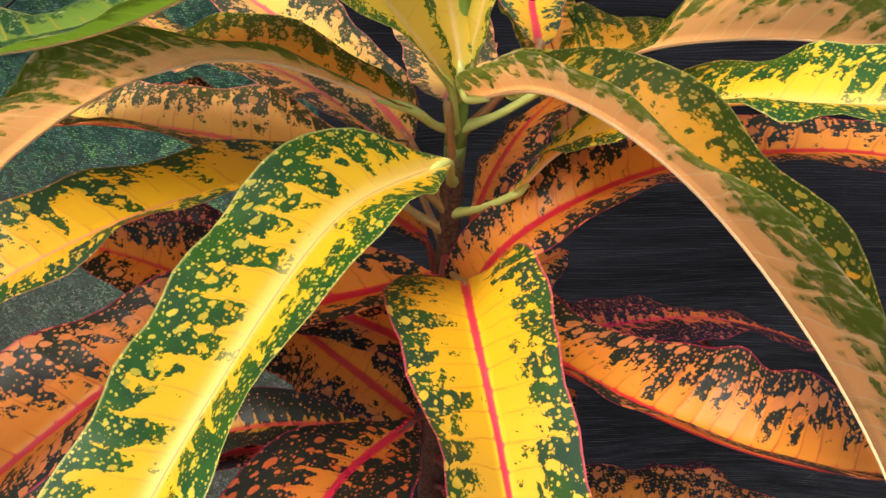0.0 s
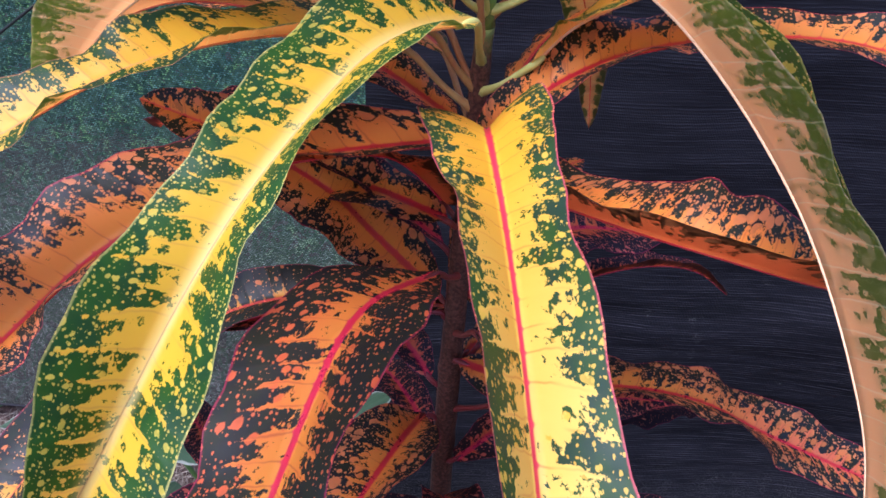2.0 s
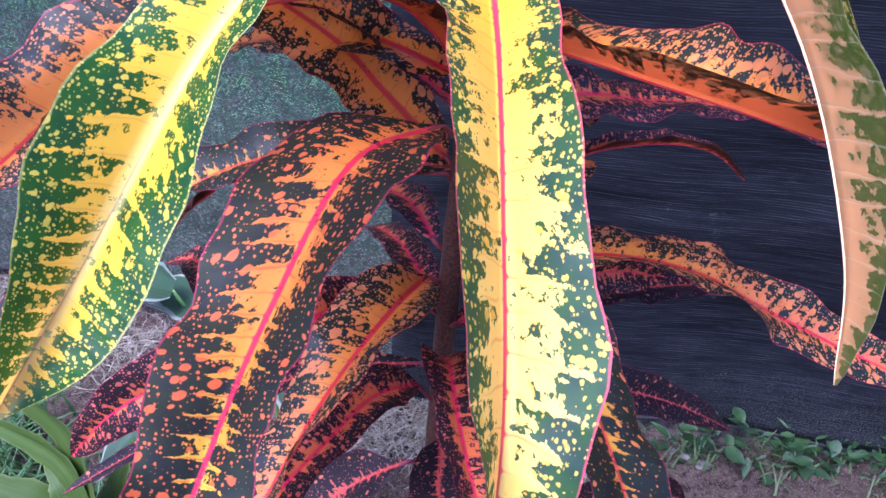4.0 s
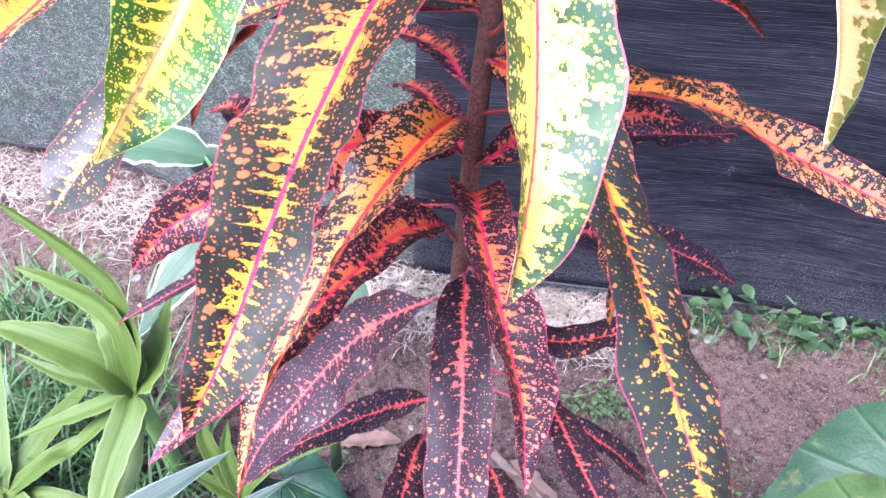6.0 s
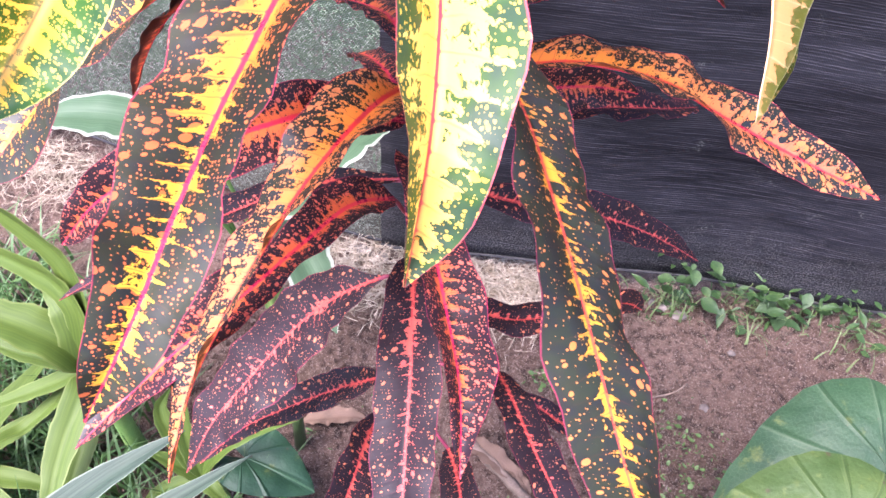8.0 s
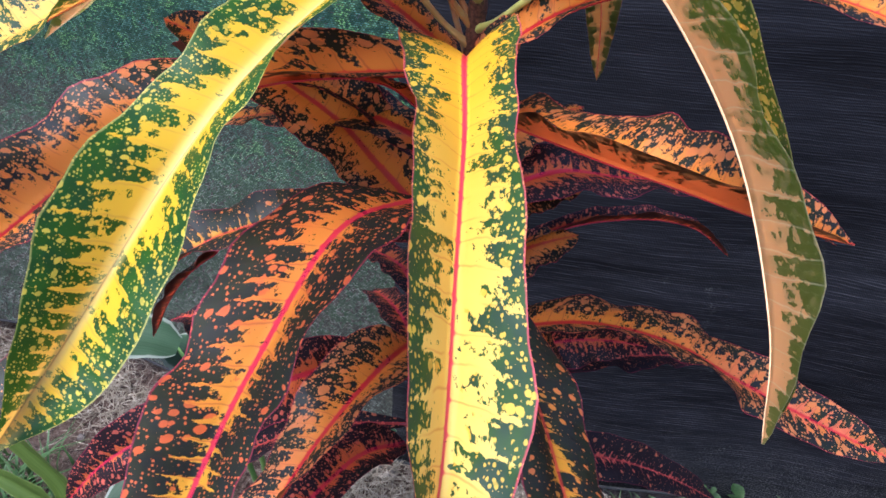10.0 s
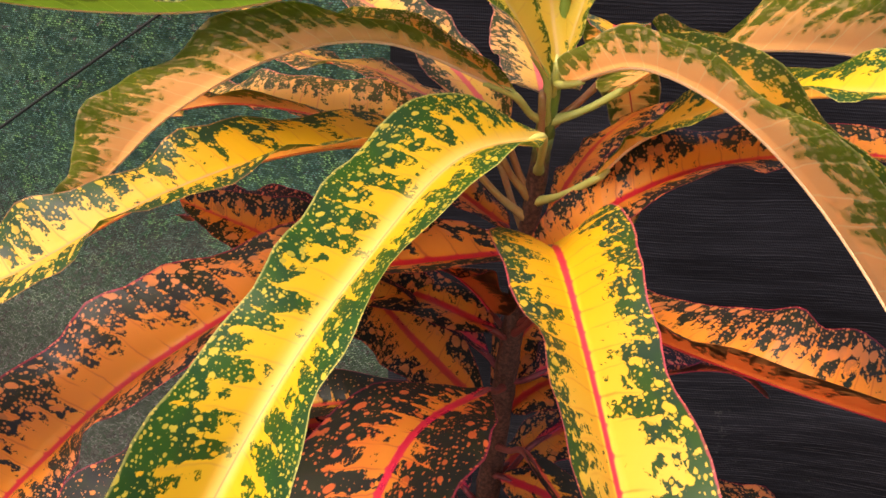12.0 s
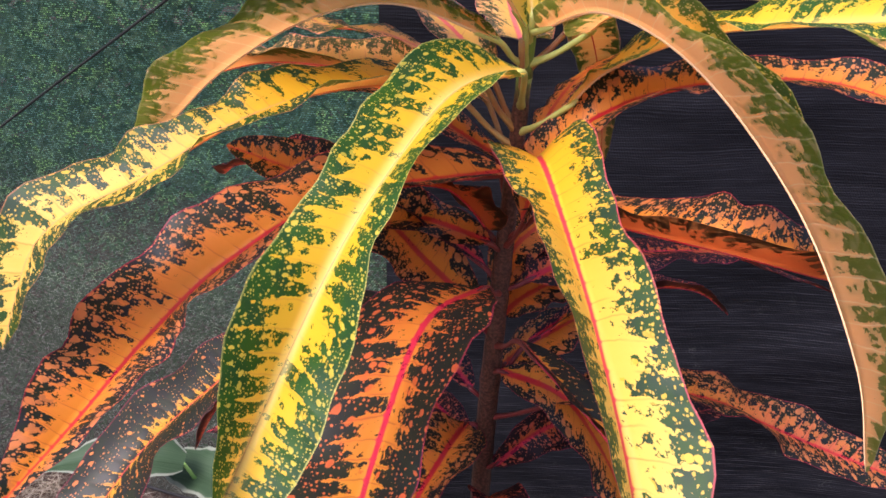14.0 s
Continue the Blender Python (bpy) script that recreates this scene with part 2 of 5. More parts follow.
def plum(key, *shape):
    return croton_under("underside_" + key, (0.26, 0.06, 0.08), (0.18, 0.035, 0.07), (0.05, 0.015, 0.03), (0.5, 0.06, 0.10), *shape)


stage("young", croton_upper("upper_young", (0.90, 0.63, 0.03), (0.86, 0.54, 0.012), (0.026, 0.115, 0.012), (0.014, 0.078, 0.018), (0.74, 0.64, 0.06), (0.92, 0.76, 0.24), (0.66, 0.62, 0.16), 0.66, 0.42, 1.2, 0.46, 0.65, 0.34, 240.0, (0.62, 0.36, 0.05), rib_wide=0.55, halo=0.6, glow=0.52, grow=0.7, fill=0.65, lace=1.0, through=(0.97, 0.70, 0.16), shade=(0.08, 0.17, 0.02), shine=0.32),
      peach("young", 0.42, 1.2, 0.6, 1.0, 0.7), (0.86, 0.62, 0.34), (0.82, 0.54, 0.28), ((0.52, 0.54, 0.16), (0.42, 0.46, 0.10)))
stage("arch", croton_upper("upper_arch", (0.90, 0.63, 0.03), (0.86, 0.54, 0.012), (0.026, 0.115, 0.012), (0.014, 0.078, 0.018), (0.74, 0.64, 0.06), (0.92, 0.76, 0.24), (0.66, 0.62, 0.16), 0.68, 0.5, 1.2, 0.5, 0.6, 0.34, 230.0, (0.62, 0.36, 0.05), rib_wide=0.55, halo=0.6, fill=0.65, glow=0.85, through=(1.0, 0.70, 0.36), shade=(0.24, 0.32, 0.04), shine=0.42),
      peach("arch", 0.52, 1.2, 0.6, 1.0), (0.86, 0.62, 0.34), (0.82, 0.54, 0.28), ((0.52, 0.54, 0.16), (0.42, 0.46, 0.10)))
stage("fresh", croton_upper("upper_fresh", (0.20, 0.32, 0.03), (0.13, 0.25, 0.02), (0.026, 0.115, 0.012), (0.014, 0.078, 0.018), (0.6, 0.66, 0.2), (0.92, 0.76, 0.24), (0.66, 0.62, 0.16), 0.58, 0.5, 0.6, 0.46, 0.6, 0.34, 260.0, (0.62, 0.36, 0.05), rib_wide=0.55, glow=0.57, through=(0.30, 0.45, 0.06)),
      lime("fresh", 0.50, 0.50, 0.58, 1.0), (0.86, 0.62, 0.34), (0.82, 0.54, 0.28), ((0.52, 0.54, 0.16), (0.42, 0.46, 0.10)))
stage("bud", croton_upper("upper_bud", (0.90, 0.74, 0.10), (0.86, 0.68, 0.06), (0.10, 0.22, 0.02), (0.06, 0.15, 0.02), (0.80, 0.70, 0.12), (0.90, 0.74, 0.30), (0.70, 0.66, 0.20), 0.3, 0.5, 0.9, 0.45, 0.6, 0.34, 300.0, (0.7, 0.5, 0.1), rib_wide=0.55, glow=0.57, through=(0.98, 0.82, 0.26)),
      peach("bud", 0.22, 0.6, 0.6, 1.0), (0.88, 0.72, 0.36), (0.88, 0.66, 0.36), ((0.50, 0.52, 0.16), (0.40, 0.44, 0.10)))
stage("ripe", croton_upper("upper_ripe", (0.88, 0.54, 0.014), (0.86, 0.46, 0.010), (0.025, 0.085, 0.012), (0.018, 0.055, 0.026), (0.80, 0.56, 0.05), (0.74, 0.03, 0.07), (0.74, 0.08, 0.12), 0.55, 0.46, 1.3, 0.48, 0.7, 0.37, 200.0, (0.62, 0.22, 0.03), (0.90, 0.66, 0.12), rib_wide=1.05, glow=0.46, grow=0.6, fill=0.62, shine=0.42, lace=1.1, through=(0.97, 0.58, 0.14), shade=(0.08, 0.14, 0.02)),
      peach("ripe", 0.42, 1.2, 0.6, 1.0), (0.72, 0.07, 0.06), (0.80, 0.36, 0.16), ((0.36, 0.24, 0.07), (0.32, 0.10, 0.04)))
stage("honey", croton_upper("upper_honey", (0.88, 0.54, 0.014), (0.86, 0.46, 0.010), (0.025, 0.085, 0.012), (0.018, 0.055, 0.026), (0.80, 0.56, 0.05), (0.86, 0.34, 0.16), (0.55, 0.22, 0.08), 0.62, 0.46, 1.3, 0.48, 0.7, 0.37, 200.0, (0.62, 0.22, 0.03), (0.90, 0.66, 0.12), rib_wide=0.5, glow=0.5, grow=0.6, fill=0.62, shine=0.42, lace=1.1, through=(0.97, 0.58, 0.14), shade=(0.08, 0.14, 0.02)),
      peach("honey", 0.42, 1.2, 0.6, 1.0), (0.80, 0.34, 0.14), (0.80, 0.40, 0.18), ((0.36, 0.24, 0.07), (0.32, 0.10, 0.04)))
stage("amber", croton_upper("upper_amber", (0.93, 0.60, 0.10), (0.92, 0.54, 0.16), (0.05, 0.065, 0.02), (0.035, 0.05, 0.03), (0.82, 0.40, 0.12), (0.80, 0.14, 0.16), (0.70, 0.20, 0.16), 0.66, 0.55, 1.2, 0.5, 0.6, 0.3, 210.0, (0.60, 0.14, 0.08), rib_wide=1.3, fill=0.62, through=(0.98, 0.62, 0.25), glow=0.45),
      peach("amber", 0.48, 1.2, 0.6, 1.0), (0.72, 0.07, 0.06), (0.80, 0.30, 0.16), ((0.42, 0.30, 0.10), (0.36, 0.16, 0.06)))
stage("orange", croton_upper("upper_orange", (0.92, 0.36, 0.035), (0.90, 0.28, 0.05), (0.022, 0.034, 0.018), (0.02, 0.028, 0.03), (0.82, 0.28, 0.09), (0.70, 0.015, 0.05), (0.50, 0.03, 0.07), 0.63, 0.66, 1.1, 0.5, 0.55, 0.3, 170.0, (0.42, 0.05, 0.02), rib_wide=1.5, lace=0.9, through=(1.0, 0.45, 0.15), shade=(0.05, 0.03, 0.015), shine=0.36, fill=0.72, grow=0.3, glow=0.5),
      russet("orange", 0.56, 1.2, 0.6, 0.9, 0.3), (0.66, 0.03, 0.06), (0.60, 0.07, 0.07), ((0.22, 0.045, 0.03), (0.15, 0.025, 0.02)))
stage("ember", croton_upper("upper_ember", (0.92, 0.36, 0.035), (0.90, 0.28, 0.05), (0.022, 0.034, 0.018), (0.02, 0.028, 0.03), (0.82, 0.28, 0.09), (0.70, 0.015, 0.05), (0.50, 0.03, 0.07), 0.86, 0.66, 1.1, 0.5, 0.55, 0.3, 170.0, (0.42, 0.05, 0.02), rib_wide=1.5, lace=0.9, through=(1.0, 0.45, 0.15), shade=(0.05, 0.03, 0.015), shine=0.36, fill=0.72, grow=0.6, glow=0.5, far=(0.88, 0.22, 0.10)),
      russet("ember", 0.56, 1.2, 0.6, 0.9, 0.3), (0.66, 0.03, 0.06), (0.60, 0.07, 0.07), ((0.22, 0.045, 0.03), (0.15, 0.025, 0.02)))
stage("gold", croton_upper("upper_gold", (0.88, 0.32, 0.04), (0.80, 0.15, 0.035), (0.028, 0.036, 0.020), (0.022, 0.028, 0.024), (0.76, 0.15, 0.045), (0.74, 0.025, 0.08), (0.40, 0.04, 0.08), 0.92, 0.44, 0.9, 0.40, 0.5, 0.46, 150.0, (0.45, 0.06, 0.03), (0.88, 0.56, 0.03), 1.4, lace=0.7, through=(1.0, 0.45, 0.15), shade=(0.05, 0.03, 0.015), shine=0.24, fill=0.6, grow=0.3, glow=0.42),
      russet("gold", 0.75, 1.0, 0.5, 0.7, 0.3), (0.72, 0.05, 0.09), (0.58, 0.06, 0.08), ((0.24, 0.05, 0.035), (0.15, 0.025, 0.02)))
stage("olive", croton_upper("upper_olive", (0.88, 0.44, 0.03), (0.86, 0.34, 0.04), (0.030, 0.040, 0.020), (0.026, 0.030, 0.024), (0.82, 0.24, 0.06), (0.76, 0.10, 0.06), (0.36, 0.04, 0.08), 0.98, 0.38, 0.5, 0.34, 0.3, 0.28, 140.0, (0.45, 0.06, 0.03), lace=0.5, through=(0.90, 0.38, 0.14), shade=(0.05, 0.03, 0.015), shine=0.4, fill=0.45, grow=0.1),
      russet("olive", 0.95, 0.7, 0.35, 0.5, 0.1), (0.72, 0.05, 0.09), (0.58, 0.06, 0.08), ((0.24, 0.05, 0.035), (0.15, 0.025, 0.02)))
stage("old", croton_upper("upper_old", (0.86, 0.22, 0.05), (0.82, 0.14, 0.09), (0.03, 0.022, 0.024), (0.03, 0.018, 0.026), (0.82, 0.18, 0.12), (0.78, 0.03, 0.10), (0.45, 0.03, 0.09), 0.9, 0.46, 0.9, 0.46, 0.45, 0.3, 200.0, (0.40, 0.04, 0.03), rib_wide=1.3, lace=0.7, through=(0.85, 0.25, 0.12), shade=(0.045, 0.018, 0.02), shine=0.36, fill=0.58),
      russet("old", 0.9, 1.0, 0.45, 0.7), (0.74, 0.05, 0.09), (0.58, 0.05, 0.08), ((0.22, 0.035, 0.035), (0.13, 0.02, 0.025)))
stage("low", croton_upper("upper_low", (0.82, 0.16, 0.11), (0.78, 0.13, 0.12), (0.036, 0.025, 0.030), (0.026, 0.020, 0.025), (0.80, 0.23, 0.11), (0.78, 0.11, 0.09), (0.30, 0.03, 0.07), 1.12, 0.40, 0.7, 0.30, 0.3, 0.40, 150.0, (0.42, 0.04, 0.06), rib_wide=1.0, lace=0.6, through=(0.85, 0.25, 0.12), shade=(0.045, 0.018, 0.02), shine=0.28, fill=0.46),
      plum("low", 1.1, 0.8, 0.3, 0.6), (0.80, 0.09, 0.10), (0.50, 0.06, 0.10), ((0.28, 0.05, 0.07), (0.16, 0.02, 0.05)))


# ---------------------------------------------------------------- mesh helpers
def mesh_of(name, verts, faces, mats, slots=None, smooth=True):
    me = bpy.data.meshes.new(name)
    me.from_pydata([tuple(map(float, v)) for v in verts], [], [tuple(map(int, f)) for f in faces])
    for material in mats:
        me.materials.append(material)
    if slots is not None:
        me.polygons.foreach_set("material_index", np.array(slots, np.int32))
    me.polygons.foreach_set("use_smooth", np.full(len(me.polygons), smooth))
    me.update()
    return me


def part(name, me, parent, label=""):
    ob = new(name, me)
    ob.parent = parent
    return tagged(ob, label) if label else ob


def glide(keys, count):
    """Points evenly along a smooth curve through a few places."""
    k = np.array(keys, float)
    at = np.linspace(0, len(k) - 1, count)
    i = np.minimum(at.astype(int), len(k) - 2)
    f = (at - i)[:, None]
    p = np.vstack([2 * k[0] - k[1], k, 2 * k[-1] - k[-2]])
    a, b, c, d = p[i], p[i + 1], p[i + 2], p[i + 3]
    return 0.5 * (2 * b + (c - a) * f + (2 * a - 5 * b + 4 * c - d) * f**2 + (-a + 3 * b - 3 * c + d) * f**3)


def ways(line, up=(0.0, 0.0, 1.0)):
    """Tangent and normal along a line, the normal carried on without twist from the one that points up."""
    t = np.gradient(line, axis=0)
    t /= np.linalg.norm(t, axis=1)[:, None] + 1e-9
    normal, n = np.empty_like(t), np.array(up, float)
    for i in range(len(t)):
        n = n - t[i] * (n @ t[i])
        n = n / max(np.linalg.norm(n), 1e-6)
        normal[i] = n
    return t, normal


def tube(line, radii, sides=8, squash=1.0):
    """Vertices and faces of a round rod of changing thickness."""
    line = np.array(line, float)
    t, n = ways(line, (0.31, 0.2, 0.93))
    b = np.cross(n, t)
    radii = np.broadcast_to(radii, len(line))
    turn = np.arange(sides) * 2 * np.pi / sides
    ring = n[:, None] * np.cos(turn)[None, :, None] * squash + b[:, None] * np.sin(turn)[None, :, None]
    verts = (line[:, None] + ring * radii[:, None, None]).reshape(-1, 3)
    faces = [(i * sides + j, i * sides + (j + 1) % sides, (i + 1) * sides + (j + 1) % sides, (i + 1) * sides + j) for i in range(len(line) - 1) for j in range(sides)]
    faces += [tuple(range(sides))[::-1], tuple((len(line) - 1) * sides + j for j in range(sides))]
    return verts, faces


def lance(u):
    return np.clip(np.sin(np.pi * np.clip(u, 0, 1) ** 0.85), 0, 1) ** 0.62


BLADE_AT = (0.0, 0.05, 0.2, 0.45, 0.7, 0.9, 1.0)


def outline(halves):
    """A leaf's half width along its length, smooth through five values from near the stalk to near the tip."""
    top = max(halves)
    ks, at = np.array([0.04, *[w / top for w in halves], 0.01]), np.array(BLADE_AT)
    h = np.diff(at)
    d = np.diff(ks) / h
    m = np.zeros(7)
    m[0], m[-1] = d[0], d[-1]
    for i in range(1, 6):
        m[i] = 0.0 if d[i - 1] * d[i] <= 0 else 2 * d[i - 1] * d[i] / (d[i - 1] + d[i])

    def half(u):
        i = np.clip(np.searchsorted(at, u, side="right") - 1, 0, 5)
        s = (u - at[i]) / h[i]
        return (1 + 2 * s) * (1 - s) ** 2 * ks[i] + s * (1 - s) ** 2 * h[i] * m[i] + s * s * (3 - 2 * s) * ks[i + 1] + s * s * (s - 1) * h[i] * m[i + 1]

    return half


def blade_mesh(name, keys, width, fold, rolls, mats, wave=0.1, shape=lance, rows=44, cols=15, thick=0.0007, seed=0, bow=0.06, uneven=0.035):
    """A leaf blade with an upper and a lower face: a smooth midrib line, a fold along it, a turn and a wavy margin."""
    rnd = random.Random(seed)
    line = glide(keys, rows)
    t, n = ways(line)
    u = np.linspace(0, 1, rows)
    if isinstance(width, tuple):
        width, shape = max(width), outline(width)
    r = np.radians(np.interp(u, np.linspace(0, 1, len(rolls)), rolls))[:, None]
    b = np.cross(n, t)
    n, b = n * np.cos(r) + b * np.sin(r), b * np.cos(r) - n * np.sin(r)
    v = np.linspace(-1, 1, cols)
    w = np.maximum(width * shape(u), 0.0004)
    edge = np.ones((rows, 2))
    lift = np.zeros((rows, 2))
    for side in (0, 1):
        for k, power in ((rnd.uniform(3.5, 5.0), 1.0), (rnd.uniform(7, 10), 0.5)):
            phase = rnd.uniform(0, 6.28)
            lift[:, side] += power * np.sin(2 * np.pi * k * u + phase)
            edge[:, side] += uneven * power * np.sin(2 * np.pi * k * u * 1.3 + phase)
    which = (v > 0).astype(int)
    av = np.abs(v)
    folds = fold if isinstance(fold, tuple) else (fold, fold)
    fa = np.radians(np.interp(u, np.linspace(0, 1, len(folds)), folds))[:, None]
    across = v[None] * w[:, None] * np.cos(fa) * edge[:, which]
    up = av[None] * w[:, None] * np.sin(fa) + wave * width * lift[:, which] * (av**2)[None] * np.sin(np.pi * np.clip(u, 0, 1))[:, None] ** 0.5
    up = up + bow * width * np.sin(np.pi * av)[None] * shape(u)[:, None]
    top = line[:, None] + b[:, None] * across[..., None] + n[:, None] * up[..., None]
    low = top - n[:, None] * (thick * (1 - av**4))[None, :, None]
    verts = np.concatenate([top.reshape(-1, 3), low.reshape(-1, 3)])
    size = rows * cols
    faces, slots = [], []
    for i in range(rows - 1):
        for j in range(cols - 1):
            a = i * cols + j
            faces.append((a, a + 1, a + cols + 1, a + cols)), slots.append(0)
            faces.append((size + a, size + a + cols, size + a + cols + 1, size + a + 1)), slots.append(1)
    me = mesh_of(name, verts, faces, mats, slots)
    length = np.linalg.norm(np.diff(line, axis=0), axis=1).sum()
    uu, vv = np.repeat(u, cols), np.tile(v, rows)
    metres = np.stack([uu * length, vv * np.repeat(w, cols)], 1)
    share = np.stack([uu, vv], 1)
    index = np.empty(len(me.loops), np.int32)
    me.loops.foreach_get("vertex_index", index)
    for layer, values in (("metres", metres), ("blade", share)):
        me.uv_layers.new(name=layer).data.foreach_set("uv", np.concatenate([values, values])[index].astype(np.float32).ravel())
    return me, line, n, b


# ---------------------------------------------------------------- the croton
STEM_LINE = [(-0.03, 0.40, -0.03), (-0.025, 0.395, 0.25), (-0.018, 0.385, 0.55), (-0.012, 0.378, 0.80), (-0.006, 0.370, 0.95), (0.002, 0.362, 1.10), (0.008, 0.350, 1.21), (0.010, 0.342, 1.26)]
croton = tagged(new("croton_plant"), "tall croton with yellow, orange and purple variegated strap leaves", "plant")


def stem_material():
    """Brown bark with lighter cracks that turns into the green skin of the shoot."""
    n = Nodes("croton_stem")
    p = n.place()
    sep = n.node("ShaderNodeSeparateXYZ")
    n.put(sep.inputs[0], p)
    cloud, grain = n.noise(p, 60.0, 4.0, 0.6), n.noise(p, 420.0, 3.0, 0.6)
    bark = n.mix(n.step(grain, 0.35, 0.7), (0.045, 0.018, 0.012), (0.15, 0.065, 0.04))
    skin = n.mix(cloud, (0.10, 0.22, 0.03), (0.24, 0.34, 0.06))
    c = n.mix(n.step(n.m("ADD", sep.outputs[2], n.m("MULTIPLY", n.m("SUBTRACT", cloud, 0.5), 0.05)), 1.15, 1.185), bark, skin)
    n.bump(n.m("ADD", cloud, grain), 0.35, 0.002)
    return n.finish(c, 0.5, spec=0.4)


STEM_MAT = stem_material()


def stem_at(z):
    k = np.array(STEM_LINE)
    return np.array([np.interp(z, k[:, 2], k[:, 0]), np.interp(z, k[:, 2], k[:, 1]), z])


def build_stem():
    line = glide(STEM_LINE, 90)
    z = line[:, 2]
    r = np.interp(z, [0, 0.5, 0.9, 1.1, 1.2, 1.26], [0.0115, 0.0098, 0.0085, 0.0062, 0.0046, 0.002])
    r = r * (1 + 0.12 * np.exp(-((z * 38) % 1.0 - 0.5) ** 2 / 0.01))
    cut = int(np.searchsorted(z, 1.165))
    part("stem", mesh_of("stem", *tube(line[: cut + 1], r[: cut + 1], 12), [STEM_MAT]), croton, "brown woody stem with leaf scars")
    part("shoot", mesh_of("shoot", *tube(line[cut:], r[cut:], 12), [STEM_MAT]), croton, "fresh green growing tip of the stem")


build_stem()
leaf_count = 0


def croton_leaf(key, label, keys, width, fold, rolls, wave=0.1, drop=0.04, joint=None):
    """One leaf of the croton: blade, raised midrib and the stalk down to the stem."""
    global leaf_count
    leaf_count += 1
    look_of = STAGES[key]
    me, line, n, b = blade_mesh("leaf", keys, width, fold, rolls, [look_of["upper"], look_of["under"]], wave, seed=leaf_count)
    ob = part("leaf", me, croton, label)
    u = np.linspace(0, 1, len(line))
    rib_r = 0.00075 * (1 - u) ** 0.8 + 0.0002
    part("midrib", mesh_of("midrib", *tube(line - n * (rib_r * 0.75 + 0.0004)[:, None], rib_r, 7), [look_of["rib"]]), ob)
    start = np.array(keys[0], float)
    foot = stem_at(joint if joint else start[2] - drop)
    out = start - foot
    mid = foot + out * 0.5 + np.array([0, 0, -0.003])
    away = glide([foot, mid, start - n[0] * 0.0012, line[2] - n[2] * 0.002], 14)
    radius = np.interp(np.linspace(0, 1, 14), [0, 0.12, 0.3, 0.75, 1.0], [0.0038, 0.0027, 0.0020, 0.0022, 0.0012])
    part("petiole", mesh_of("petiole", *tube(away, radius, 8), [look_of["petiole"]]), ob)
    return ob


croton_leaf("young", "glossy yellow blade with green blotched margins", [(0.0023, 0.2996, 1.1890), (-0.0374, 0.2489, 1.1919), (-0.0706, 0.1832, 1.1675), (-0.0953, 0.1385, 1.1348), (-0.1194, 0.0890, 1.0894), (-0.1357, 0.0422, 1.0591)], (0.0110, 0.0337, 0.0266, 0.0338, 0.0221), (26, 36, 46), (29, 0, 2, 38, 78), wave=0.09)
croton_leaf("ripe", "golden yellow blade with green blotches and a pink midrib", [(0.0091, 0.2878, 1.1370), (0.0109, 0.2405, 1.1535), (0.0186, 0.1855, 1.1419), (0.0265, 0.1078, 1.1265), (0.0336, 0.0340, 1.0959), (0.0313, -0.0017, 1.0570)], (0.0184, 0.0350, 0.0293, 0.0309, 0.0188), (26, 46, 48), (-10, -13, 1, 17, 45), wave=0.08)
croton_leaf("arch", "arching yellow blade with green blotched margins and a peach underside", [(0.0104, 0.3149, 1.2109), (0.0409, 0.2643, 1.2321), (0.0838, 0.2225, 1.2132), (0.1305, 0.1820, 1.1571), (0.1524, 0.1329, 1.1002), (0.1558, 0.1058, 1.0584)], (0.0160, 0.0224, 0.0314, 0.0283, 0.0129), (43, 40, 44), (-7, 5, 21, 37, 33), drop=0.006)
croton_leaf("arch", "arching yellow blade with green blotched margins and a peach underside", [(-0.0126, 0.3235, 1.2020), (-0.0759, 0.3217, 1.2243), (-0.1349, 0.3287, 1.2116), (-0.1950, 0.3381, 1.1750), (-0.2454, 0.3577, 1.1294), (-0.3011, 0.3725, 1.0882)], (0.0145, 0.0270, 0.0377, 0.0317, 0.0098), (26, 32, 35), (13, -13, -7, -21, -27), drop=0.024)
croton_leaf("honey", "yellow blade with green blotched, wavy margins", [(-0.0232, 0.3475, 1.1692), (-0.1005, 0.2733, 1.1856), (-0.1484, 0.2220, 1.1831), (-0.1946, 0.1923, 1.1612), (-0.2422, 0.1700, 1.1378), (-0.2613, 0.1446, 1.0866)], (0.0163, 0.0277, 0.0207, 0.0261, 0.0209), (23, 24, 18), (-13, 2, 6, 9, 25), wave=0.14)
croton_leaf("orange", "orange blade with dark green blotches and a red midrib", [(-0.0025, 0.3249, 1.1133), (-0.1059, 0.2743, 1.1151), (-0.1690, 0.2261, 1.0935), (-0.2061, 0.1856, 1.0667), (-0.2226, 0.1300, 1.0557), (-0.2301, 0.0644, 1.0585)], (0.0258, 0.0341, 0.0407, 0.0346, 0.0174), (31, 32, 34), (9, 2, 10, 21, 22), drop=0.01)
croton_leaf("amber", "pale orange blade with grey-green flecks and a pink midrib", [(-0.0362, 0.3500, 1.1566), (-0.1038, 0.3515, 1.1740), (-0.1642, 0.3689, 1.1747), (-0.2130, 0.4067, 1.1571), (-0.2473, 0.4609, 1.1333), (-0.2636, 0.5267, 1.1115)], (0.0210, 0.0345, 0.0267, 0.0353, 0.0123), (22, 26, 26), (12, 2, -6, 6, 8))
